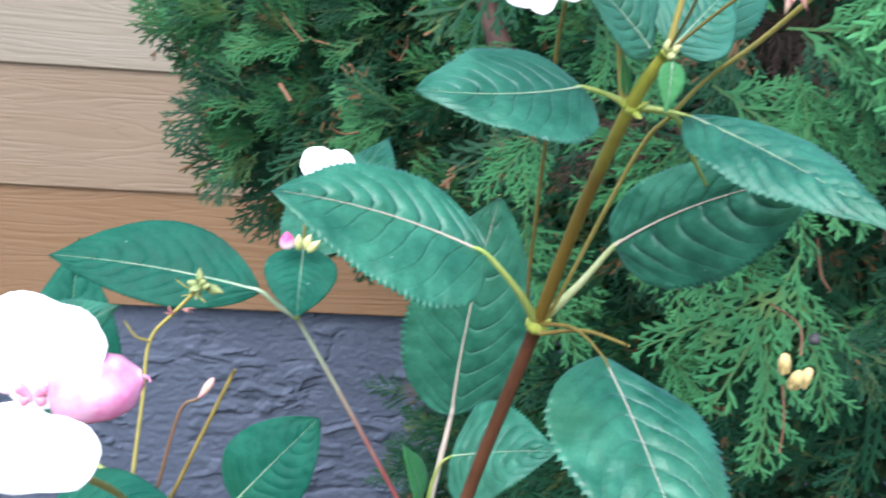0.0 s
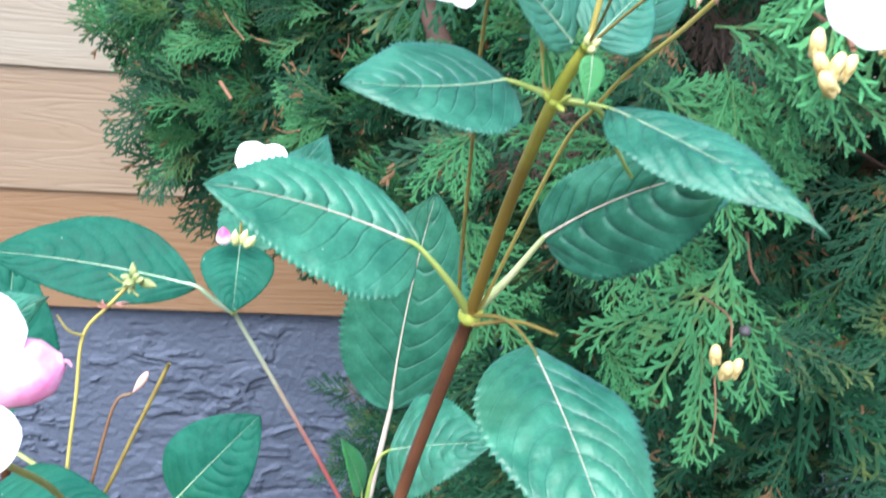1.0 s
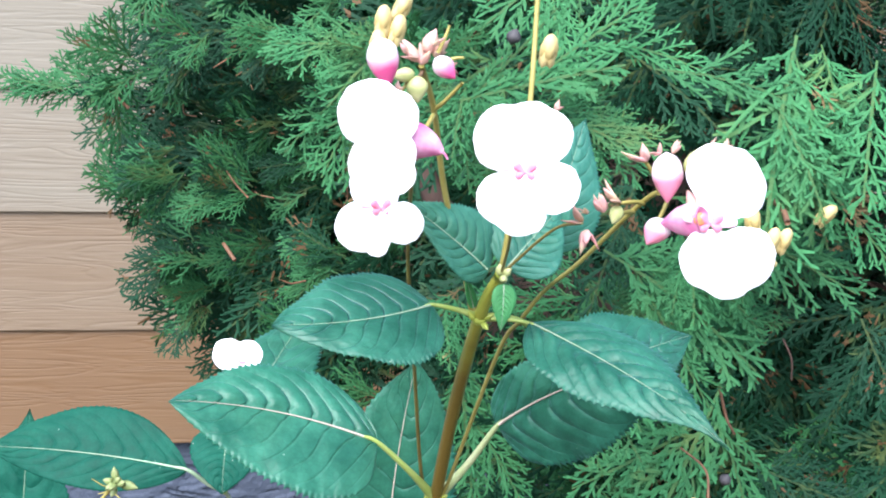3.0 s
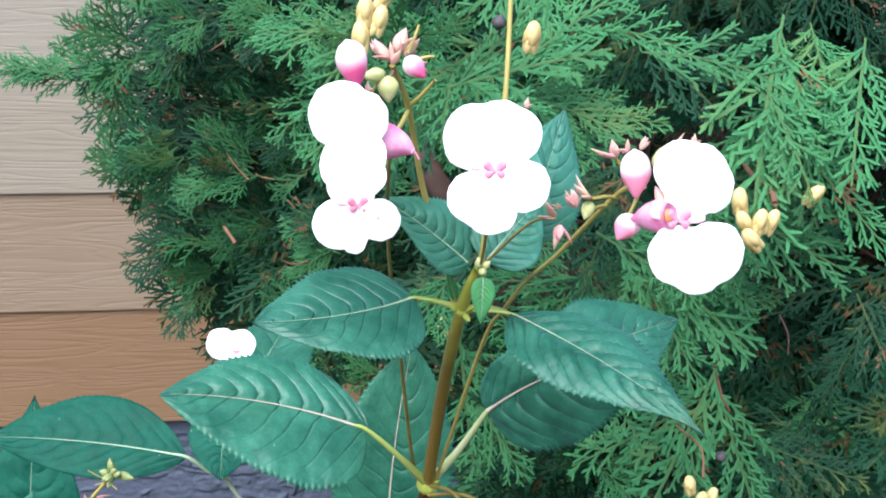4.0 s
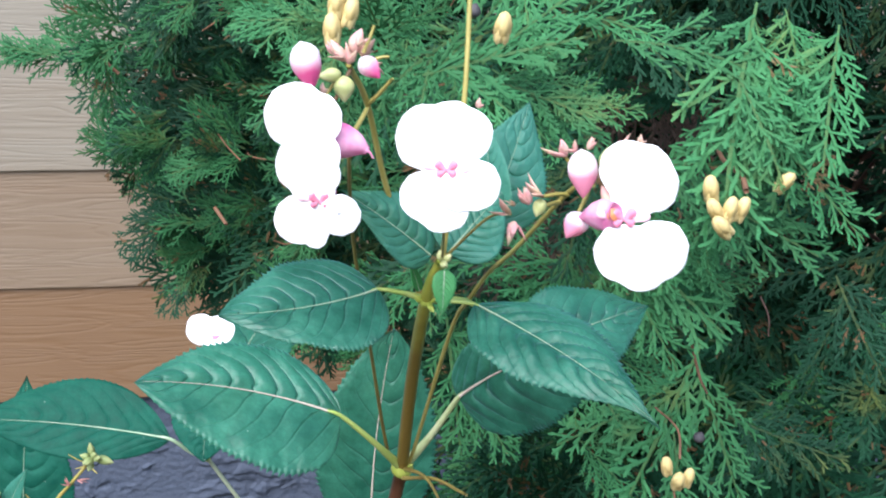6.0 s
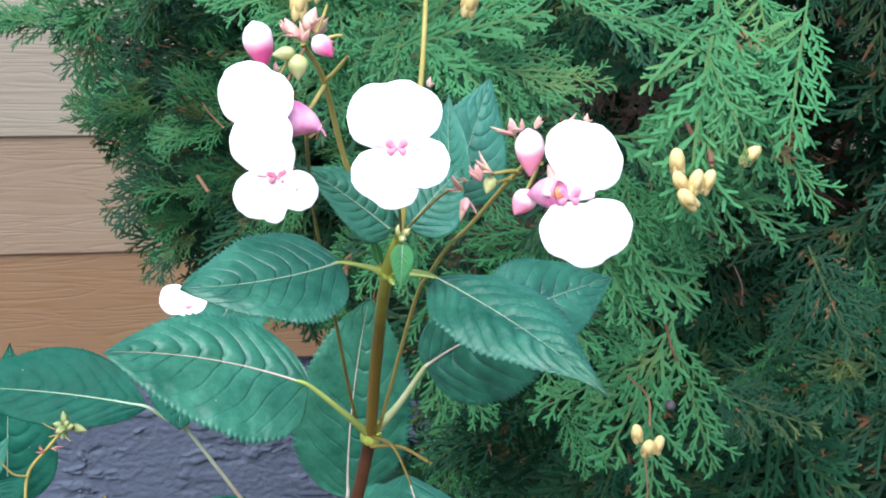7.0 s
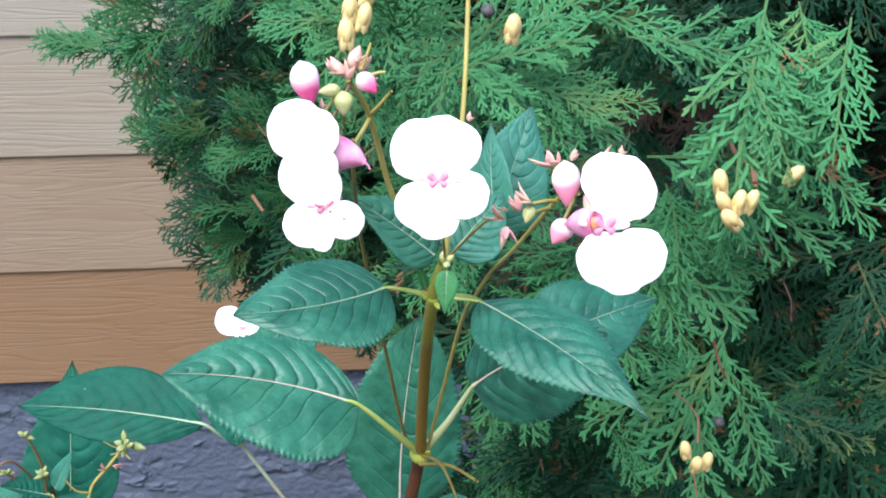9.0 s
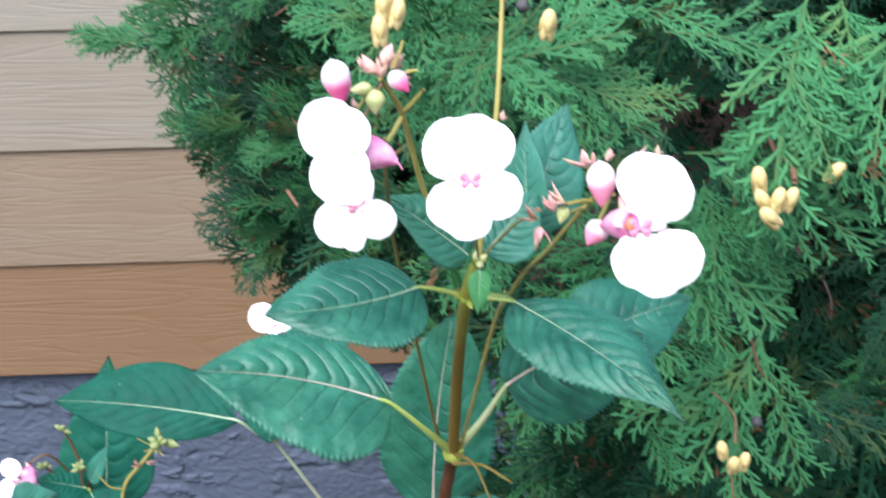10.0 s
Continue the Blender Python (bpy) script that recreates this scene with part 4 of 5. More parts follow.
leaf(second, (0.3842, 0.8285, 1.1753), (0.3962, 0.8174, 1.2848), (0.075, -0.947, 0.292), 0.0582, [FORK, (0.3772, 0.83, 1.1267)], sides=(0.985, 1.047), base_power=0.51, tip_power=0.8, arch=0.033, fold=0.05, bend=-0.028, stalk_material=RIB_PINK, seed=24, puff=0.012, rib_size=0.0013, rib=RIB_PINK)
leaf(second, (0.3819, 0.80, 1.167), (0.4226, 0.76, 1.1896), (0.0, -0.75, 0.65), 0.05, [FORK, (0.375, 0.815, 1.14), (0.3775, 0.805, 1.160)], arch=0.04, seed=25, rib_size=0.0007)
leaf(second, (0.3724, 0.82, 1.1359), (0.3588, 0.80, 1.1727), (0.1, -0.6, 0.75), 0.016, [FORK, (0.3735, 0.825, 1.12)], arch=0.03, fold=0.2, seed=26, material=LEAF_YOUNG, rib_size=0.0004, n=50, m=12)
leaf(second, (0.373, 0.82, 1.132), (0.382, 0.795, 1.118), (0.0, -0.7, 0.7), 0.018, arch=0.05, seed=27, material=LEAF_YOUNG, rib_size=0.0004, n=50, m=12)
flower(second, (0.319, 0.730, 1.312), (-0.2, -1, 0.2), 0, 0.01, [(-0.40, 0.05, 0.62), (0.36, 0.05, 0.58)], [(0.05, -0.12, 0.5)], (0.2, -0.45, -0.3, 0.9, 0.35), (0, 0.8, 0.6), mouth=False, seed=6, label="small white balsam flower")
stem(second, "pedicel", [(0.311, 0.786, 1.266), (0.312, 0.765, 1.295), (0.317, 0.735, 1.31)], (0.0007, 0.0006), STALK, sides=8)
bud(second, (0.3043, 0.775, 1.2715), (-0.2, -0.3, 1), 0.0085, 0.0032, BUD_PINK, "pale pink bud")
for p, d in (((0.309, 0.775, 1.271), (-0.1, -0.3, 1)), ((0.3126, 0.775, 1.2714), (0.2, -0.3, 1)), ((0.315, 0.774, 1.27), (0.6, -0.3, 0.8))):
    bud(second, p, d, 0.008, 0.0019, BUD_GREEN)

# ---- the third balsam, near, with bud stalks ----
third = thing("balsam_plant", (0.25, 0.70, 0.0), "balsam plant with slender bud stalks and bare stubs", "plant", "balsam plants by the wall")
ROOT3 = (0.261, 0.692, 1.190)
stem(third, "stem", [(0.25, 0.70, -0.02), (0.252, 0.70, 0.7), ROOT3], (0.005, 0.004, 0.0025), STEM)
stem(third, "peduncle", [ROOT3, (0.2572, 0.69, 1.2026), (0.260, 0.692, 1.235), (0.262, 0.694, 1.256), (0.2705, 0.690, 1.268), (0.2793, 0.687, 1.2785)], (0.0008, 0.00065, 0.0006, 0.0006), STALK, "curved bud stalk", sides=9)
stem(third, "pedicel", [(0.262, 0.694, 1.256), (0.258, 0.69, 1.259), (0.2545, 0.688, 1.265)], (0.0005, 0.0003), STALK, sides=7)
for p, d, ln, r in (((0.2787, 0.687, 1.2818), (-0.15, -0.2, 1), 0.0068, 0.0016), ((0.2835, 0.687, 1.2774), (1.0, -0.3, -0.1), 0.008, 0.002), ((0.2812, 0.685, 1.2791), (0.4, -0.5, 0.4), 0.0048, 0.0016),
                    ((0.2783, 0.686, 1.2754), (-0.2, -0.6, -0.5), 0.0045, 0.0015), ((0.2768, 0.687, 1.2785), (-1, -0.1, 0.3), 0.0055, 0.0008)):
    bud(third, p, d, ln * 0.85, r * 0.85, BUD_DULL)
cluster = random.Random(8)
for k in range(8):
    d = Vector((cluster.uniform(-0.9, 0.9), cluster.uniform(-0.8, -0.1), cluster.uniform(-0.5, 1.0)))
    bud(third, Vector((0.2793, 0.687, 1.2785)) + d * 0.0036, d, cluster.uniform(0.0032, 0.0055), cluster.uniform(0.0009, 0.0014), BUD_DULL)
for d in ((-0.6, -0.3, -0.3), (0.5, -0.5, -0.5), (-0.9, -0.3, 0.5)):
    stem(third, "pedicel", [(0.2775, 0.688, 1.2765), tuple(Vector((0.2775, 0.687, 1.2765)) + Vector(d) * 0.003), tuple(Vector((0.2775, 0.687, 1.2775)) + Vector(d) * 0.007)], (0.0003, 0.0002), STALK, sides=6)
bud(third, (0.2815, 0.69, 1.2412), (-0.5, 0, -0.9), 0.0095, 0.0014, BUD_ROSE, "dry tan bud at the tip of a stub")
for p, d in (((0.2705, 0.688, 1.268), (-0.8, -0.2, 0.5)), ((0.2735, 0.686, 1.2705), (0.9, -0.3, 0.2))):
    calyx(third, p, d, 0.005, ROSE_DULL, rnd, 3)
stem(third, "stalk_stub", [ROOT3, (0.2686, 0.69, 1.1974), (0.280, 0.688, 1.224), (0.291, 0.686, 1.250)], (0.0008, 0.0007), STALK_OLIVE, "bare yellow-brown stalk stub", sides=9)
stem(third, "stalk_stub", [ROOT3, (0.2643, 0.69, 1.1985), (0.2725, 0.69, 1.2319), (0.2789, 0.69, 1.2376)], (0.0007, 0.0005), STALK_DARK, sides=9)
bud(third, (0.2615, 0.688, 1.2035), (0.2, -0.4, 1), 0.009, 0.0032, BUD_DULL)
leaf(third, (0.2298, 0.69, 1.1959), (0.2818, 0.665, 1.2060), (0.0, -0.6, 0.8), 0.03, [ROOT3], arch=0.05, seed=31, material=LEAF_DARK)
leaf(third, (0.2369, 0.64, 1.2684), (0.268, 0.60, 1.300), (-0.3, -0.8, 0.5), 0.022, [(0.235, 0.66, 1.24), (0.235, 0.648, 1.262)], arch=0.03, seed=32)
stem(third, "peduncle", [ROOT3, (0.2639, 0.62, 1.2379), (0.2636, 0.56, 1.275), (0.268, 0.515, 1.306)], (0.0011, 0.0008), STALK, sides=9)
flower(third, (0.2711, 0.50, 1.3183), (0.0, -1, 0.12), 0, 0.01, [(-0.18, 0.8, 0.83), (0.44, 0.75, 0.7), (0.1, 0.3, 0.6)],
       [[(-0.26, -0.97, 0.79), (0.44, -1.05, 0.66)]], (1.0, 0.04, -0.2, 1.55, 0.58), (-1, -0.15, 0.1), seed=7, hook=-0.1, blunt=0.8)

# ---- the fourth balsam, by the wall ----
fourth = thing("balsam_plant", (0.19, 1.0, 0.0), "balsam plant with dark leaves beside the stucco", "plant", "balsam plants by the wall")
CROWN = (0.172, 0.985, 1.08)
stem(fourth, "stem", [(0.19, 1.0, -0.02), (0.185, 1.0, 0.6), CROWN], (0.006, 0.0045, 0.003), STEM_RED)
leaf(fourth, (0.1721, 0.98, 1.1056), (0.1773, 1.0, 1.2071), (0.05, -0.95, 0.3), 0.062, [CROWN], arch=0.03, seed=41, material=LEAF_DARK, rib_size=0.0008)
leaf(fourth, (0.2759, 0.95, 1.0631), (0.3231, 0.95, 1.1182), (0.1, -0.8, 0.6), 0.054, [CROWN, (0.23, 0.965, 1.055)], tip_power=0.85, arch=0.05, seed=42, material=LEAF_DARK, rib_size=0.0008)
leaf(fourth, (0.168, 0.955, 1.134), (0.140, 0.945, 1.146), (0.0, -0.7, 0.7), 0.030, [CROWN, (0.170, 0.965, 1.115)], arch=0.03, seed=43, material=LEAF_DARK, rib_size=0.0006)
leaf(fourth, (0.170, 0.955, 1.132), (0.186, 0.93, 1.118), (0.0, -0.6, 0.8), 0.040, [CROWN], arch=0.06, seed=44, material=LEAF_DARK, rib_size=0.0006)
leaf(fourth, (0.171, 0.955, 1.138), (0.186, 0.95, 1.166), (-0.3, -0.9, 0.2), 0.012, arch=0.02, fold=0.3, seed=45, material=LEAF_TENDER, rib_size=0.0004, n=40, m=10)
for top in ((0.1587, 0.95, 1.176), (0.1451, 0.95, 1.152), (0.1665, 0.95, 1.150)):
    stem(fourth, "peduncle", [CROWN, (0.1675, 0.965, 1.13), ((top[0] + 0.166) / 2, 0.955, top[2] - 0.014), top], (0.0011, 0.0008), STALK_DARK, sides=8)
    for d in ((0, -0.2, 1), (0.5, -0.2, 0.8), (-0.5, -0.2, 0.8), (0.9, -0.5, 0.1), (-0.9, -0.3, 0.3)):
        d = Vector(d) + Vector((rnd.uniform(-0.4, 0.4), rnd.uniform(-0.4, 0.4), rnd.uniform(-0.4, 0.4)))
        bud(fourth, Vector(top) + d.normalized() * 0.003, d, rnd.uniform(0.005, 0.008), 0.0015, BUD_DULL)
flower(fourth, (0.1344, 0.93, 1.153), (0.0, -1, 0.12), 0, 0.01, [(-0.3, 0.75, 0.62)], [(-0.35, -0.6, 0.8)], (0.75, 0.0, -0.2, 1.5, 0.5), (-0.3, 0.9, 0), seed=8)
stem(fourth, "pedicel", [(0.160, 0.96, 1.14), (0.150, 0.945, 1.162), (0.140, 0.938, 1.16)], (0.0008, 0.0006), STALK_DARK, sides=8)


# ---- the thuja ----
def spray_shape(seed, length, width, detail, gaps, half, fork=False, tip=(0.005, 0.0085)):
    """One flat spray of scaly branchlets: it lies in its xy plane, grows along +y and arches towards -z. Returns vertices and faces."""
    rnd = random.Random(seed)
    verts, faces, fresh = [], [], []

    def strip(p, a, ln, w, turn, rise, thin, tone=1.0):
        seg = detail + (1 if thin else 0)
        o = len(verts)
        x, y = p
        ang = a
        path = []
        for i in range(seg + 1):
            path.append((x, y, ang))
            ang += turn / seg
            x += math.sin(ang) * ln / seg
            y += math.cos(ang) * ln / seg
        for i, (px, py, pa) in enumerate(path):
            f = i / seg
            ww = w * (0.75 if i == 0 else 0.6 if i == seg else 1.08)
            nx, ny = math.cos(pa), -math.sin(pa)
            r = math.hypot(px, py) / length
            zz = -0.18 * length * r * r + rise * f + 0.05 * length * math.sin(px * 70 + seed) * r
            verts.extend(((px - nx * ww, py - ny * ww, zz - 0.06 * w), (px, py, zz + 0.09 * w), (px + nx * ww, py + ny * ww, zz - 0.06 * w)))
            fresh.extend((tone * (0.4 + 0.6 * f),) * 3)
        for i in range(seg):
            b = o + 3 * i
            faces.extend(((b, b + 3, b + 4, b + 1), (b + 1, b + 4, b + 5, b + 2)))
        return path

    def grow(p, a, ln, level, w):
        turn = rnd.uniform(-0.3, 0.3)
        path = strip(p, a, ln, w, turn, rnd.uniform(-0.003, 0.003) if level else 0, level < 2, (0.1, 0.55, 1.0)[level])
        seg = len(path) - 1
        if level == 2 and fork and ln > 0.0055 and rnd.random() < 0.3:
            for s in (-1, 1):
                strip((path[1][0], path[1][1]), path[1][2] + s * 0.6, ln * 0.36, w * 0.9, 0, 0, False)
        if level == 2 or ln < 0.005:
            return
        step = gaps[level] * rnd.uniform(0.9, 1.1)
        count = max(2, int(ln / step))
        side = rnd.choice((-1, 1))
        for i in range(1, count):
            f = i / count
            k = f * seg
            j = min(int(k), seg - 1)
            g = k - j
            q = (path[j][0] * (1 - g) + path[j + 1][0] * g, path[j][1] * (1 - g) + path[j + 1][1] * g)
            side = -side
            if rnd.random() < 0.04:
                continue
            if level == 0:
                sub = ln * (0.46 * (1 - f) ** 0.75 * min(1, 0.5 + 2.0 * f) + 0.06) * rnd.uniform(0.75, 1.15) * width
            else:
                sub = min(rnd.uniform(*tip), 0.8 * (1 - f) * ln + 0.6 * tip[0])
            grow(q, path[j][2] + side * rnd.uniform(0.42, 0.62), sub, level + 1, w)

    grow((0, 0), 0, length, 0, half)
    return np.array(verts), faces, fresh


SPRAYS = [spray_shape(100 + k, random.Random(k).uniform(0.055, 0.085), random.Random(k + 50).uniform(1.0, 1.3), 2, (0.0048, 0.0026), 0.00066, True, (0.0042, 0.0072)) for k in range(12)]
COARSE = [spray_shape(300 + k, random.Random(k).uniform(0.075, 0.105), random.Random(k + 70).uniform(0.9, 1.25), 1, (0.0048, 0.0031), 0.00095) for k in range(10)]

SHORT = [spray_shape(500 + k, random.Random(k).uniform(0.034, 0.05), random.Random(k + 90).uniform(1.5, 1.9), 1, (0.0040, 0.0030), 0.0008) for k in range(10)]
ALL_SPRAYS = SPRAYS + COARSE + SHORT


def spray_pose(p, along, face, scale):
    y = Vector(along).normalized()
    z = Vector(face)
    z = (z - y * z.dot(y)).normalized()
    x = y.cross(z)
    return Matrix.Translation(p) @ Matrix((x, y, z)).transposed().to_4x4() @ Matrix.Diagonal((scale, scale, scale, 1))


thuja = thing("thuja_tree", (0.74, 1.32, 0.0), "dense green thuja with flat sprays and seed cones", "tree")
part("trunk", tube("trunk", [(0, 0, -0.05), (0.01, 0, 0.7), (-0.01, 0.01, 1.5), (0.02, 0.01, 2.7)], (0.06, 0.05, 0.042, 0.008), BARK, 10, 16, 0.25), thuja, "reddish-brown fibrous trunk")

rnd = random.Random(11)
placed = []


OPENINGS = ((0.503, 1.386, 0.29, -0.15, 0.027, 0.030), (0.612, 1.372, 0.46, -0.16, 0.034, 0.06), (0.578, 1.312, 0.42, -0.28, 0.03, 0.022), (0.522, 1.279, 0.31, -0.35, 0.03, 0.022), (0.402, 1.354, 0.139, -0.145, 0.017, 0.021))


def put_spray(p, along, face, scale, other_tone=False, short=False):
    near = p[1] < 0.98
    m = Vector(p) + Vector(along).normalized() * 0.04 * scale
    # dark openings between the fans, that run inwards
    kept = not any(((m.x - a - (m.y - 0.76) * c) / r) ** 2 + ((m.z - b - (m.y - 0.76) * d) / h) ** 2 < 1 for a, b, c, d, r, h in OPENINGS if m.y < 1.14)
    row = (rnd.randrange(12) if near else (22 if short else 12) + rnd.randrange(10), spray_pose(p, along, face, scale), p[1] + (9 if other_tone else 0))
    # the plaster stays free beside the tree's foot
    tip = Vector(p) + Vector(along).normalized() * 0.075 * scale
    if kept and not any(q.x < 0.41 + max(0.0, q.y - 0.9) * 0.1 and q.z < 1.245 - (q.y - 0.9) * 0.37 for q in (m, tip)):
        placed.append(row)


def jitter(a):
    return rnd.uniform(-a, a)


HOLLOWS = ((0.635, 1.37, 0.065, 0.07), (0.495, 1.385, 0.042, 0.042), (0.58, 1.35, 0.055, 0.035), (0.60, 1.278, 0.065, 0.045), (0.475, 1.22, 0.03, 0.025), (0.447, 1.38, 0.016, 0.02))


def hollow(x, z):
    return any(((x - a) / c) ** 2 + ((z - b) / d) ** 2 < 1 for a, b, c, d in HOLLOWS)


bare = []
# near face, towards the plant: hanging fans of several sprays in one plane, with gaps between the fans
fans = []


def fan(p, tip, face, other_tone=False, count=3):
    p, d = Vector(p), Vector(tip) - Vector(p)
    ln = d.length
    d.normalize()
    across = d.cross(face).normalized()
    put_spray(p, d, face, ln / 0.066, other_tone)
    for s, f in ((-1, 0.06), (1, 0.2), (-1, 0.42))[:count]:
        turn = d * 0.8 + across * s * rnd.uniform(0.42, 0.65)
        put_spray(p + d * f * ln - face * 0.003, turn, face + Vector((jitter(0.2), 0, jitter(0.2))), ln / 0.066 * rnd.uniform(0.62, 0.8), other_tone)


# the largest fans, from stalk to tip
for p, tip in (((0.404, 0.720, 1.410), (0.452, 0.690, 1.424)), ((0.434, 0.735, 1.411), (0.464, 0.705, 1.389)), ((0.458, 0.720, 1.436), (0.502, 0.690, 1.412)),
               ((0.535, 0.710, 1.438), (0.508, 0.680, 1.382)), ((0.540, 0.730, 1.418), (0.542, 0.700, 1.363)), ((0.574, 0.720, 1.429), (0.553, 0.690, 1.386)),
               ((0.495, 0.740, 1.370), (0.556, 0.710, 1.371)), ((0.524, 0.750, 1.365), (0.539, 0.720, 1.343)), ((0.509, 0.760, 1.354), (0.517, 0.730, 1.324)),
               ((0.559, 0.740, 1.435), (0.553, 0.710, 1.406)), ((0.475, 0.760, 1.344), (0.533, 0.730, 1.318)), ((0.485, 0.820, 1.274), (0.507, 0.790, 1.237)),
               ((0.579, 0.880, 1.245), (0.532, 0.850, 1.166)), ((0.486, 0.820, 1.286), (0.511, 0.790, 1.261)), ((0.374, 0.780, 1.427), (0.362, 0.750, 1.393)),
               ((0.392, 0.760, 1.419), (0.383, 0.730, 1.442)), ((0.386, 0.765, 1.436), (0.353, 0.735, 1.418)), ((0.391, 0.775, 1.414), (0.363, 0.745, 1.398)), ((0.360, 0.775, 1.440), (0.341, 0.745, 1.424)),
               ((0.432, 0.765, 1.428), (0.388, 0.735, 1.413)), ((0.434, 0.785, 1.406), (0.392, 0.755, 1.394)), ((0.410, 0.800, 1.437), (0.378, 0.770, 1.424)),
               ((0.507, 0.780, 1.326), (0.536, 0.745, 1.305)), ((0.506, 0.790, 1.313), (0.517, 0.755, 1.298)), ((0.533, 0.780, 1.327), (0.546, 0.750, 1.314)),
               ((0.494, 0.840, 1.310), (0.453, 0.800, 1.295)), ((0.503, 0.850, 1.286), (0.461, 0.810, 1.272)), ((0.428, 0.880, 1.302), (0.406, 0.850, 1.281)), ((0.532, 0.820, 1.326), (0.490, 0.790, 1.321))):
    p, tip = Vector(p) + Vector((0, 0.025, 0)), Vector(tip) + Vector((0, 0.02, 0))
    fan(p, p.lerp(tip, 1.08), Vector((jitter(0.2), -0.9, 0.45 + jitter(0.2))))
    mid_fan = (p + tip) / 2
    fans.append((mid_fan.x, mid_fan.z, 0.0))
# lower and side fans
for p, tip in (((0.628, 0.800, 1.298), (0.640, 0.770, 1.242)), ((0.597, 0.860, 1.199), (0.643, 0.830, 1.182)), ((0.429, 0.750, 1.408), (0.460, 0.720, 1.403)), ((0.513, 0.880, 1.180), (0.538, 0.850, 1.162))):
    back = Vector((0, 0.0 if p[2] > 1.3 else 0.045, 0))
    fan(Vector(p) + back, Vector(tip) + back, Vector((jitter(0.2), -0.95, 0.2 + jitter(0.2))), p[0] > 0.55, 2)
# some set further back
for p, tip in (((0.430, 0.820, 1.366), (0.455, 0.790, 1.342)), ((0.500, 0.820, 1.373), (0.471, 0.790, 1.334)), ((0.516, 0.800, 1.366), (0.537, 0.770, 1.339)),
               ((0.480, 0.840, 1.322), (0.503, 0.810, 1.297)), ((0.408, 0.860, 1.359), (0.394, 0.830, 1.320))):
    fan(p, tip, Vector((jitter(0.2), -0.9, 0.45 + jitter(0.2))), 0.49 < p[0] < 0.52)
for k in range(1500):
    x, z = rnd.uniform(0.36, 0.88), rnd.uniform(1.0, 1.64)
    deep = 0.2 + 0.8 * rnd.random()
    if x < 0.43 and z < 1.425 - (x - 0.36) * 0.2 or hollow(x, z) or len(fans) > 66:
        continue
    if any((x - q[0]) ** 2 + (z - q[1]) ** 2 + 0.012 * (deep - q[2]) ** 2 < 0.046 ** 2 for q in fans):
        continue
    fans.append((x, z, deep))
    y = 0.705 + max(0.0, 1.35 - z) * 1.15 + abs(x - 0.56) * 0.10 + deep * 0.2
    d = Vector((-0.35 + (x - 0.5) * 2.0 + jitter(0.7), -0.3 + jitter(0.25), -0.55 + jitter(0.5))).normalized()
    p = Vector((x, y + 0.015, z)) - d * 0.06
    # deep, lower and right-hand fans get the scales with shade in their colour
    fan(p, p + d * rnd.uniform(0.065, 0.085), Vector((jitter(0.3), -0.9, 0.45 + jitter(0.3))), deep > (0.18 if 1.21 < z < 1.3 else 0.42 if z > 1.3 else 0.6) or x > 0.55 and z > 1.2 and (z < 1.31 or rnd.random() < 0.35), rnd.choice((2, 3, 3)))
# side face, towards the free siding: clumps of sprays that fan out from one twig, with dark gaps between the clumps
clumps = []
for k in range(2400):
    z = rnd.uniform(1.10, 1.66)
    edge = 0.164 + max(0.0, 1.30 - z) * 0.58 + max(0.0, z - 1.40) * 0.25 + 0.02 * noise.noise(Vector((z * 22, 3, 0)))
    x = edge + 0.02 + rnd.random() ** 1.1 * 0.42
    if z < 1.195 - (x - 0.25) * 0.45 and x < 0.42:
        continue
    if any(((x - q[0]) / 1.15) ** 2 + (z - q[1]) ** 2 < 0.048 ** 2 for q in clumps):
        continue
    clumps.append((x, z))
    y = 1.27 - (x - edge) * 0.35 + jitter(0.05)
    out = Vector((-0.85 + jitter(0.35), -0.3 + jitter(0.3), -0.15 + jitter(0.5)))
    if z < 1.26:
        out.z = -abs(out.z) * 0.6
    face = Vector((jitter(0.4), -0.9, 0.15 + jitter(0.35)))
    for i in range(12):
        d = out + Vector((jitter(0.6), jitter(0.45), jitter(0.75)))
        put_spray((x + 0.02 + jitter(0.013), y + 0.006 + jitter(0.015), z + jitter(0.013)), d, face + Vector((jitter(0.35), 0, jitter(0.35))), rnd.uniform(0.8, 1.15), rnd.random() < 0.28, True)
# its depth, in the scales with painted-in shade
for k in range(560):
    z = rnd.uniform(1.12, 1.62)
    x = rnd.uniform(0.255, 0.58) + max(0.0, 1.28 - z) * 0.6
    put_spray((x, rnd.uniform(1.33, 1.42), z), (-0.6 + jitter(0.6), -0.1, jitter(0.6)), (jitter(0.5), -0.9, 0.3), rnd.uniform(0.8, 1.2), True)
# brown twigs between the clumps
for k in range(14):
    x, z = rnd.uniform(0.24, 0.5), rnd.uniform(1.2, 1.46)
    p = Vector((x, 1.25 - (x - 0.22) * 0.35 + jitter(0.03), z))
    q = p + Vector((jitter(0.03) - 0.01, jitter(0.015), jitter(0.03)))
    bare.append((p, (p + q) / 2 + Vector((jitter(0.004), 0, jitter(0.004))), q))
# a tuft that reaches out over the siding
for k in range(12):
    f = k / 11
    put_spray((0.195 - 0.055 * f, 1.25 + jitter(0.012), 1.394 + jitter(0.006)), (-0.8 - f, -0.15 + jitter(0.3), 0.1 + jitter(0.9)), (jitter(0.4), -0.9, 0.15), rnd.uniform(0.7, 0.9), short=True)
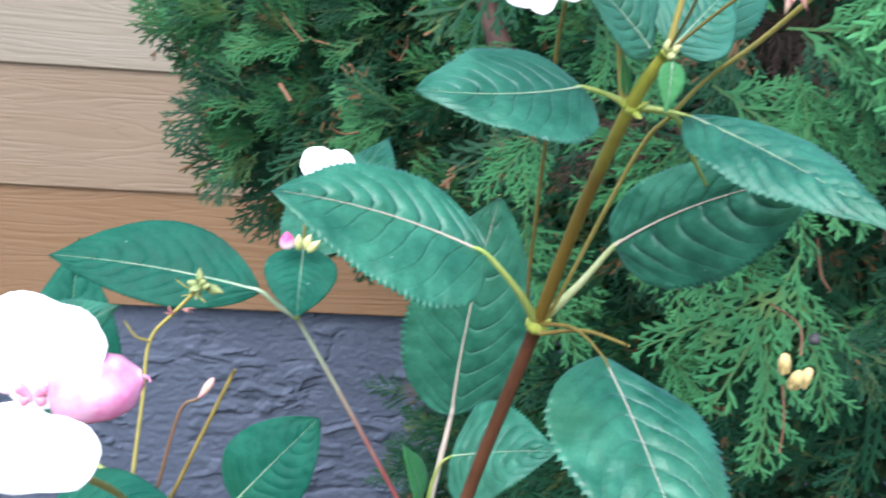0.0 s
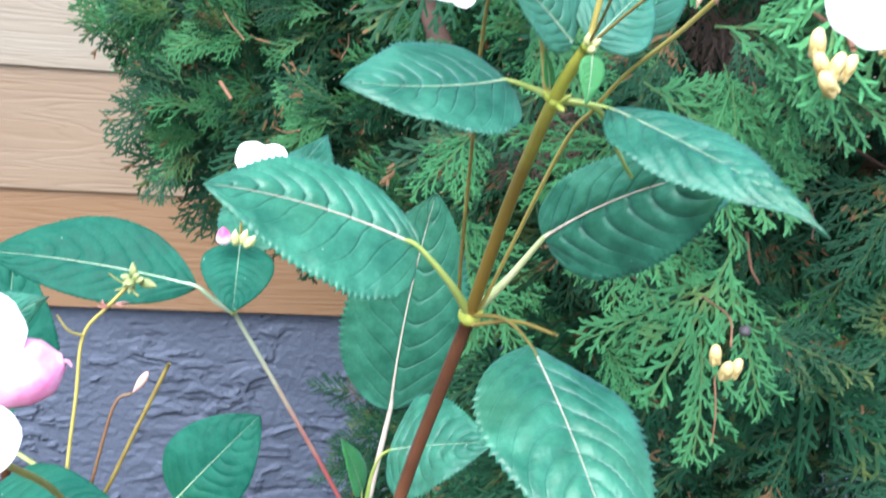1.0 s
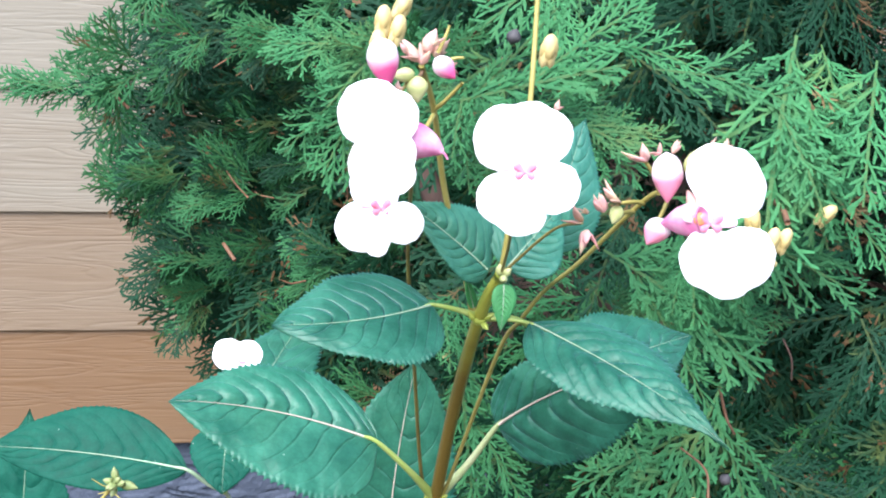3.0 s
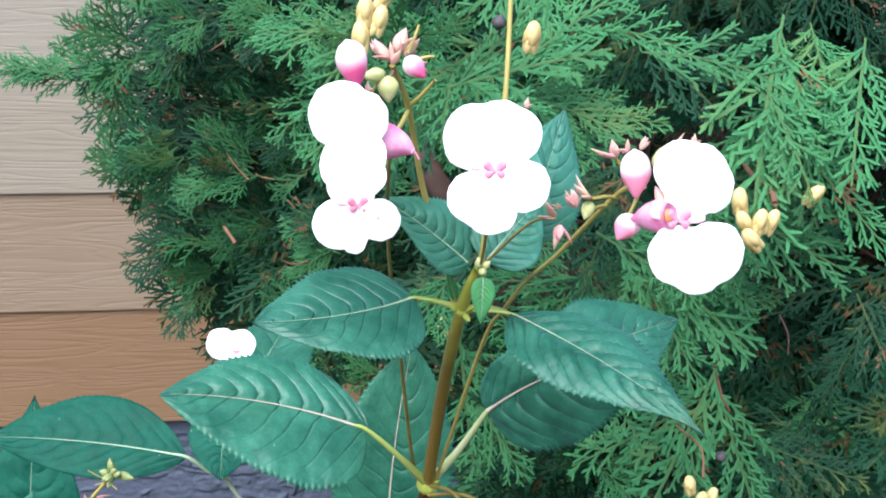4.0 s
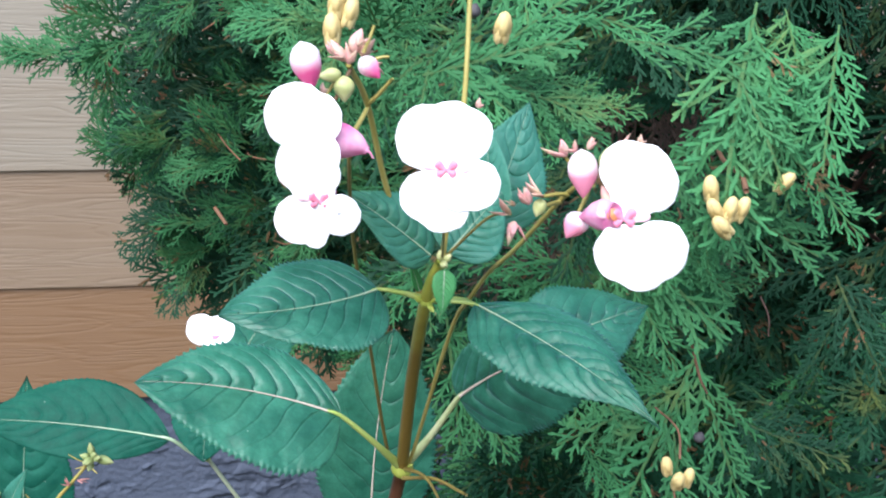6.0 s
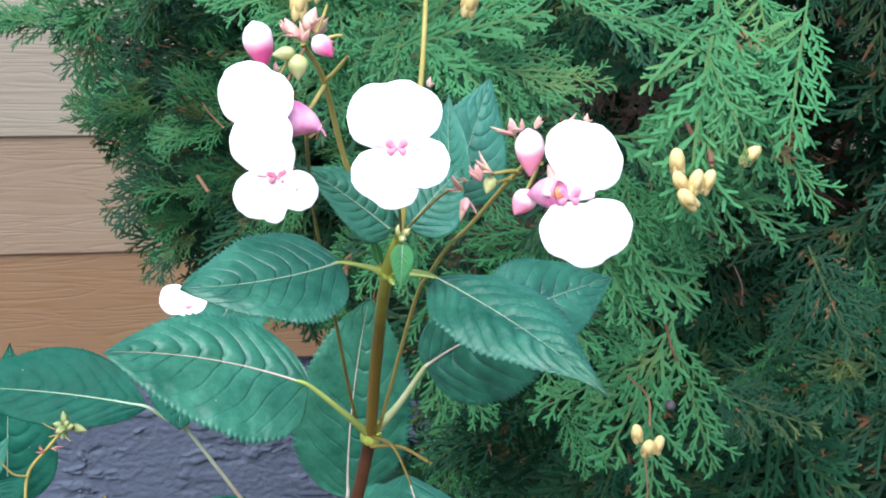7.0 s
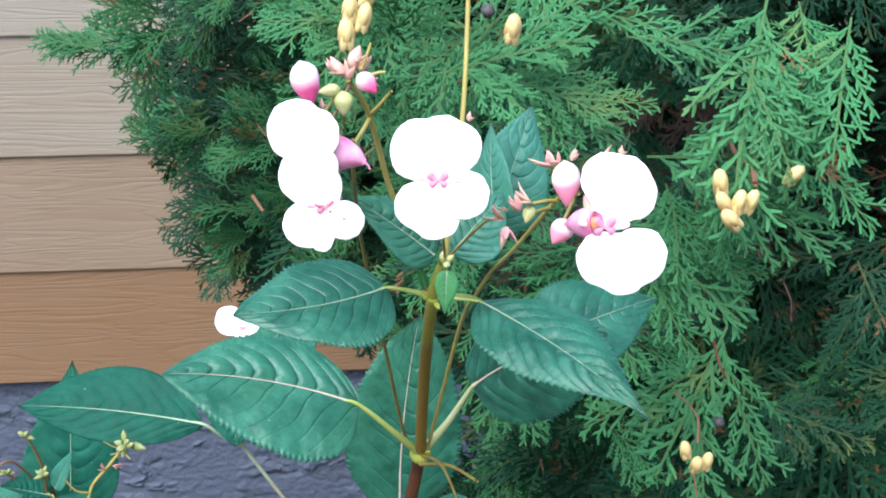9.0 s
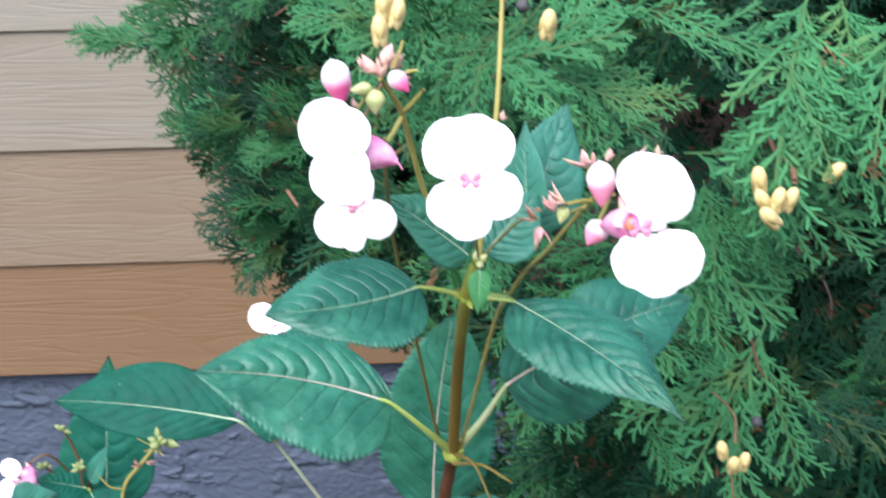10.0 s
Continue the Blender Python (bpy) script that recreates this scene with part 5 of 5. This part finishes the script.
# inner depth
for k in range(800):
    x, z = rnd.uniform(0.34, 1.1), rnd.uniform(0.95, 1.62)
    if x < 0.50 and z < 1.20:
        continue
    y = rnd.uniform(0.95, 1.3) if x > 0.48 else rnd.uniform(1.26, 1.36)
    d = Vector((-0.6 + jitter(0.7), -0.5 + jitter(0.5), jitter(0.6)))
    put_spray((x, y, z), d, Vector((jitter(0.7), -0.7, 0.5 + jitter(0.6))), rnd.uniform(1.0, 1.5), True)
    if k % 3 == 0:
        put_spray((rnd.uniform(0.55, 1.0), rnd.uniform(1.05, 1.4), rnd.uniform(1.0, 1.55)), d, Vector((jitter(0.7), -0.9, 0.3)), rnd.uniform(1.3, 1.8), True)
# low growth behind the second plant
for k in range(60):
    p = (rnd.uniform(0.412, 0.48), rnd.uniform(1.16, 1.25), rnd.uniform(0.92, 1.03))
    placed.append((12 + rnd.randrange(10), spray_pose(p, (-0.5 + jitter(0.6), -0.4, jitter(0.7)), (jitter(0.4), -0.8, 0.5), rnd.uniform(0.4, 0.65)), 10))

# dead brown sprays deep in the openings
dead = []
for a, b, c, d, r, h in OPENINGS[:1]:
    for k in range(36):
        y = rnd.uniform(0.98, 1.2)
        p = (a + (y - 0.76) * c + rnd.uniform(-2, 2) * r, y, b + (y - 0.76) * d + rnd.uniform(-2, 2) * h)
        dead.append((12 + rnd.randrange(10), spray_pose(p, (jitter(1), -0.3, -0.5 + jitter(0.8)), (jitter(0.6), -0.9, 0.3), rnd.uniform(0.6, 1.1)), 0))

# the rest of the tree, from the ground to its tip
rest = []
for k in range(1500):
    z = rnd.uniform(0.12, 2.75)
    if 0.98 < z < 1.62 and k % 2:
        continue
    radius = 0.50 * min(1.0, (2.85 - z) / 1.5) * min(1.0, 0.72 + 0.3 * z)
    a = rnd.uniform(0, 2 * math.pi)
    q = Vector((math.cos(a), math.sin(a), 0))
    p = Vector((0.80, 1.36, z)) + q * radius * rnd.uniform(0.6, 0.95)
    if 0.9 < z < 1.64 and p.y < 1.42 or p.x < 0.47 and z < 1.64 or p.y > 2.05:
        continue
    d = q + Vector((jitter(0.5), jitter(0.5), 0.35 + jitter(0.5)))
    scale = rnd.uniform(1.7, 2.6)
    tip = p + d.normalized() * 0.11 * scale
    if tip.x > 0.5 or tip.z > 1.3 or z < 0.5:
        rest.append((12 + rnd.randrange(10), spray_pose(p, d, Vector((-q.y, q.x, 0.3)) + q * jitter(1.2), scale), 0))

# limbs from the trunk
for k in range(30):
    z = 1.12 + k * 0.02
    a = rnd.uniform(3.5, 5.0)
    ln = rnd.uniform(0.2, 0.3)
    tip = (math.cos(a) * ln, math.sin(a) * ln, z + rnd.uniform(-0.05, 0.12))
    part("limb", tube("limb", [(0, 0, z - 0.06), (tip[0] * 0.5, tip[1] * 0.5, z - 0.01), tip], (0.006, 0.0035, 0.0012), BARK, 6, 7, 0.2), thuja)

# bare limbs that show in the openings
for pts, r in (([(0.60, 1.25, 1.13), (0.50, 1.15, 1.26), (0.455, 1.13, 1.30), (0.436, 1.14, 1.33), (0.43, 1.19, 1.36)], (0.014, 0.0105, 0.009, 0.007)), ([(0.79, 1.22, 1.12), (0.775, 1.18, 1.28), (0.77, 1.17, 1.40), (0.755, 1.19, 1.56)], (0.016, 0.013, 0.011)), ([(0.745, 1.25, 1.12), (0.735, 1.17, 1.24), (0.725, 1.16, 1.33), (0.735, 1.18, 1.5)], (0.009, 0.008, 0.006)),
               ([(0.772, 1.165, 1.30), (0.79, 1.12, 1.33), (0.80, 1.10, 1.37)], (0.003, 0.002, 0.001)), ([(0.77, 1.165, 1.36), (0.75, 1.13, 1.385), (0.745, 1.10, 1.42)], (0.003, 0.002, 0.001)),
               ([(0.73, 1.16, 1.26), (0.75, 1.12, 1.27), (0.765, 1.09, 1.262)], (0.0025, 0.0018, 0.001)), ([(0.775, 1.17, 1.25), (0.79, 1.13, 1.255), (0.80, 1.09, 1.235)], (0.0025, 0.0018, 0.001))):
    part("limb", tube("limb", [Vector(p) - thuja.location for p in pts], r, BARK, 8, 10, 0.3), thuja, "bare reddish-brown limb")

# the front sprays are objects of their own, the rest one mesh
placed.sort(key=lambda q: q[2])
meshes = []
for v, f, tone in ALL_SPRAYS:
    me = mesh_from("spray", v, f, THUJA)
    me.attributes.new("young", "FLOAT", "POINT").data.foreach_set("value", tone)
    meshes.append(me)
inverse = Matrix.Translation(-thuja.location)
for k, m, _ in placed[:290]:
    part("spray", meshes[k], thuja, at=inverse @ m)


def joined(name, rows, material):
    """Many sprays in one mesh."""
    all_v, all_f, all_t, count = [], [], [], 0
    for k, m, _ in rows:
        v, f, tone = ALL_SPRAYS[k]
        all_t.extend(tone)
        mm = np.array(inverse @ m)
        all_v.append(v @ mm[:3, :3].T + mm[:3, 3])
        all_f.append(np.array(f) + count)
        count += len(v)
    all_v, all_f = np.concatenate(all_v), np.concatenate(all_f)
    me = bpy.data.meshes.new(name)
    me.vertices.add(len(all_v))
    me.vertices.foreach_set("co", all_v.astype(np.float32).ravel())
    me.loops.add(all_f.size)
    me.loops.foreach_set("vertex_index", all_f.astype(np.int32).ravel())
    me.polygons.add(len(all_f))
    me.polygons.foreach_set("loop_start", np.arange(0, all_f.size, 4, dtype=np.int32))
    me.update(calc_edges=True)
    me.polygons.foreach_set("use_smooth", np.ones(len(all_f), dtype=bool))
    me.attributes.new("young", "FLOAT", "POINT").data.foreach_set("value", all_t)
    me.materials.append(material)
    return me


tagged(part("foliage", joined("foliage", [q for q in placed[290:] if q[2] < 5], THUJA), thuja), kind="stuff")
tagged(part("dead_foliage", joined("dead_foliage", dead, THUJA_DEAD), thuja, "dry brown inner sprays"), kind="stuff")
tagged(part("outer_foliage", joined("outer_foliage", rest, THUJA), thuja), kind="stuff")
# the sprays whose dark green has shade painted in
tagged(part("inner_foliage", joined("inner_foliage", [q for q in placed[290:] if q[2] > 5], THUJA_SHADE), thuja, "foliage with shade painted into its dark green"), kind="stuff")


def cone_mesh(seed):
    """An oval seed cone of overlapping scales, standing along +z, tip down."""
    rnd = random.Random(seed)
    verts, faces = [], []
    for row, (z0, r0, count) in enumerate(((0.0012, 0.0009, 4), (-0.0009, 0.0008, 4))):
        for k in range(count):
            a = 2 * math.pi * (k + 0.5 * (row % 2)) / count + rnd.uniform(-0.1, 0.1)
            c = Vector((math.cos(a) * r0, math.sin(a) * r0, z0))
            o = len(verts)
            for i in range(5):
                t = math.pi * i / 4
                for j in range(6):
                    b = 2 * math.pi * j / 6
                    q = Vector((math.sin(t) * math.cos(b) * 0.00105, math.sin(t) * math.sin(b) * 0.00145, -math.cos(t) * 0.0034))
                    q.rotate(Euler((0, -0.16, a)))
                    verts.append(c + q)
            for i in range(4):
                for j in range(6):
                    p, s = o + i * 6 + j, o + i * 6 + (j + 1) % 6
                    faces.append((p, s, s + 6, p + 6))
    return mesh_from("seed_cone", verts, faces, SEEDCONE)


CONES = [cone_mesh(k) for k in range(3)]
for k, (p, d) in enumerate((((0.508, 0.70, 1.3698), (-0.2, -0.3, 1)), ((0.5083, 0.695, 1.3631), (-0.5, -0.3, 0.7)), ((0.5138, 0.695, 1.363), (0.2, -0.3, 1)), ((0.5103, 0.692, 1.3571), (-0.5, -0.3, 0.5)),
                            ((0.5194, 0.698, 1.3624), (0.3, -0.3, 0.9)), ((0.5385, 0.705, 1.3713), (0.4, -0.5, 0.7)), ((0.4271, 0.69, 1.4298), (0.1, -0.4, 1)), ((0.3694, 0.68, 1.4381), (0.1, -0.2, 1)),
                            ((0.374, 0.68, 1.4352), (0.3, -0.2, 1)), ((0.368, 0.68, 1.4297), (0, -0.2, 1)), ((0.376, 0.685, 1.443), (0.5, -0.2, 1)), ((0.5182, 0.77, 1.2289), (-0.2, -0.3, 1)), ((0.5222, 0.765, 1.2236), (0, -0.5, 0.7)), ((0.5285, 0.77, 1.2227), (0.2, -0.3, 1)), ((0.4423, 1.1074, 1.2182), (0.3, -0.2, 1)), ((0.4507, 1.1355, 1.2035), (0.1, -0.3, 1)))):
    s = 1.2 if k % 3 else 1.32
    part("seed_cone", CONES[k % 3], thuja, "yellow-tan seed cone" if k == 0 else "", aim(Vector(p) - thuja.location, d) @ Matrix.Diagonal((s * 1.2, s * 1.2, s * 1.03, 1)))


def twig(points, r, material=TWIG, label=""):
    part("twig", tube("twig", [Vector(p) - thuja.location for p in points], (r, r * 0.8), material, 6, 7, 0.3), thuja, label)


for points in bare:
    twig(points, 0.0007)
twig([(0.5217, 0.70, 1.3691), (0.5235, 0.71, 1.373), (0.5215, 0.725, 1.377), (0.5265, 0.75, 1.38)], 0.0012)
twig([(0.5226, 0.765, 1.2345), (0.5242, 0.775, 1.2448), (0.5207, 0.80, 1.2464)], 0.0006)
twig([(0.5373, 0.80, 1.2778), (0.5418, 0.80, 1.2617), (0.5426, 0.79, 1.2565)], 0.0008)
twig([(0.2867, 1.12, 1.2895), (0.2951, 1.11, 1.2792)], 0.0016)
twig([(0.1919, 1.22, 1.3937), (0.2086, 1.22, 1.3785)], 0.0016)
twig([(0.5279, 0.79, 1.2119), (0.529, 0.785, 1.196), (0.5294, 0.785, 1.1805)], 0.0005)
twig([(0.598, 0.87, 1.281), (0.6, 0.862, 1.272), (0.599, 0.858, 1.262)], 0.0006, BARK)
for p in ((0.5416, 0.795, 1.2321), (0.4228, 0.735, 1.4348)):
    part("old_cone", drop("old_cone", 0.007, 0.003, OLD_CONE, 1.0, 8, 6), thuja, "black opened seed cone", aim(Vector(p) - thuja.location, (0.3, -0.4, 1)))
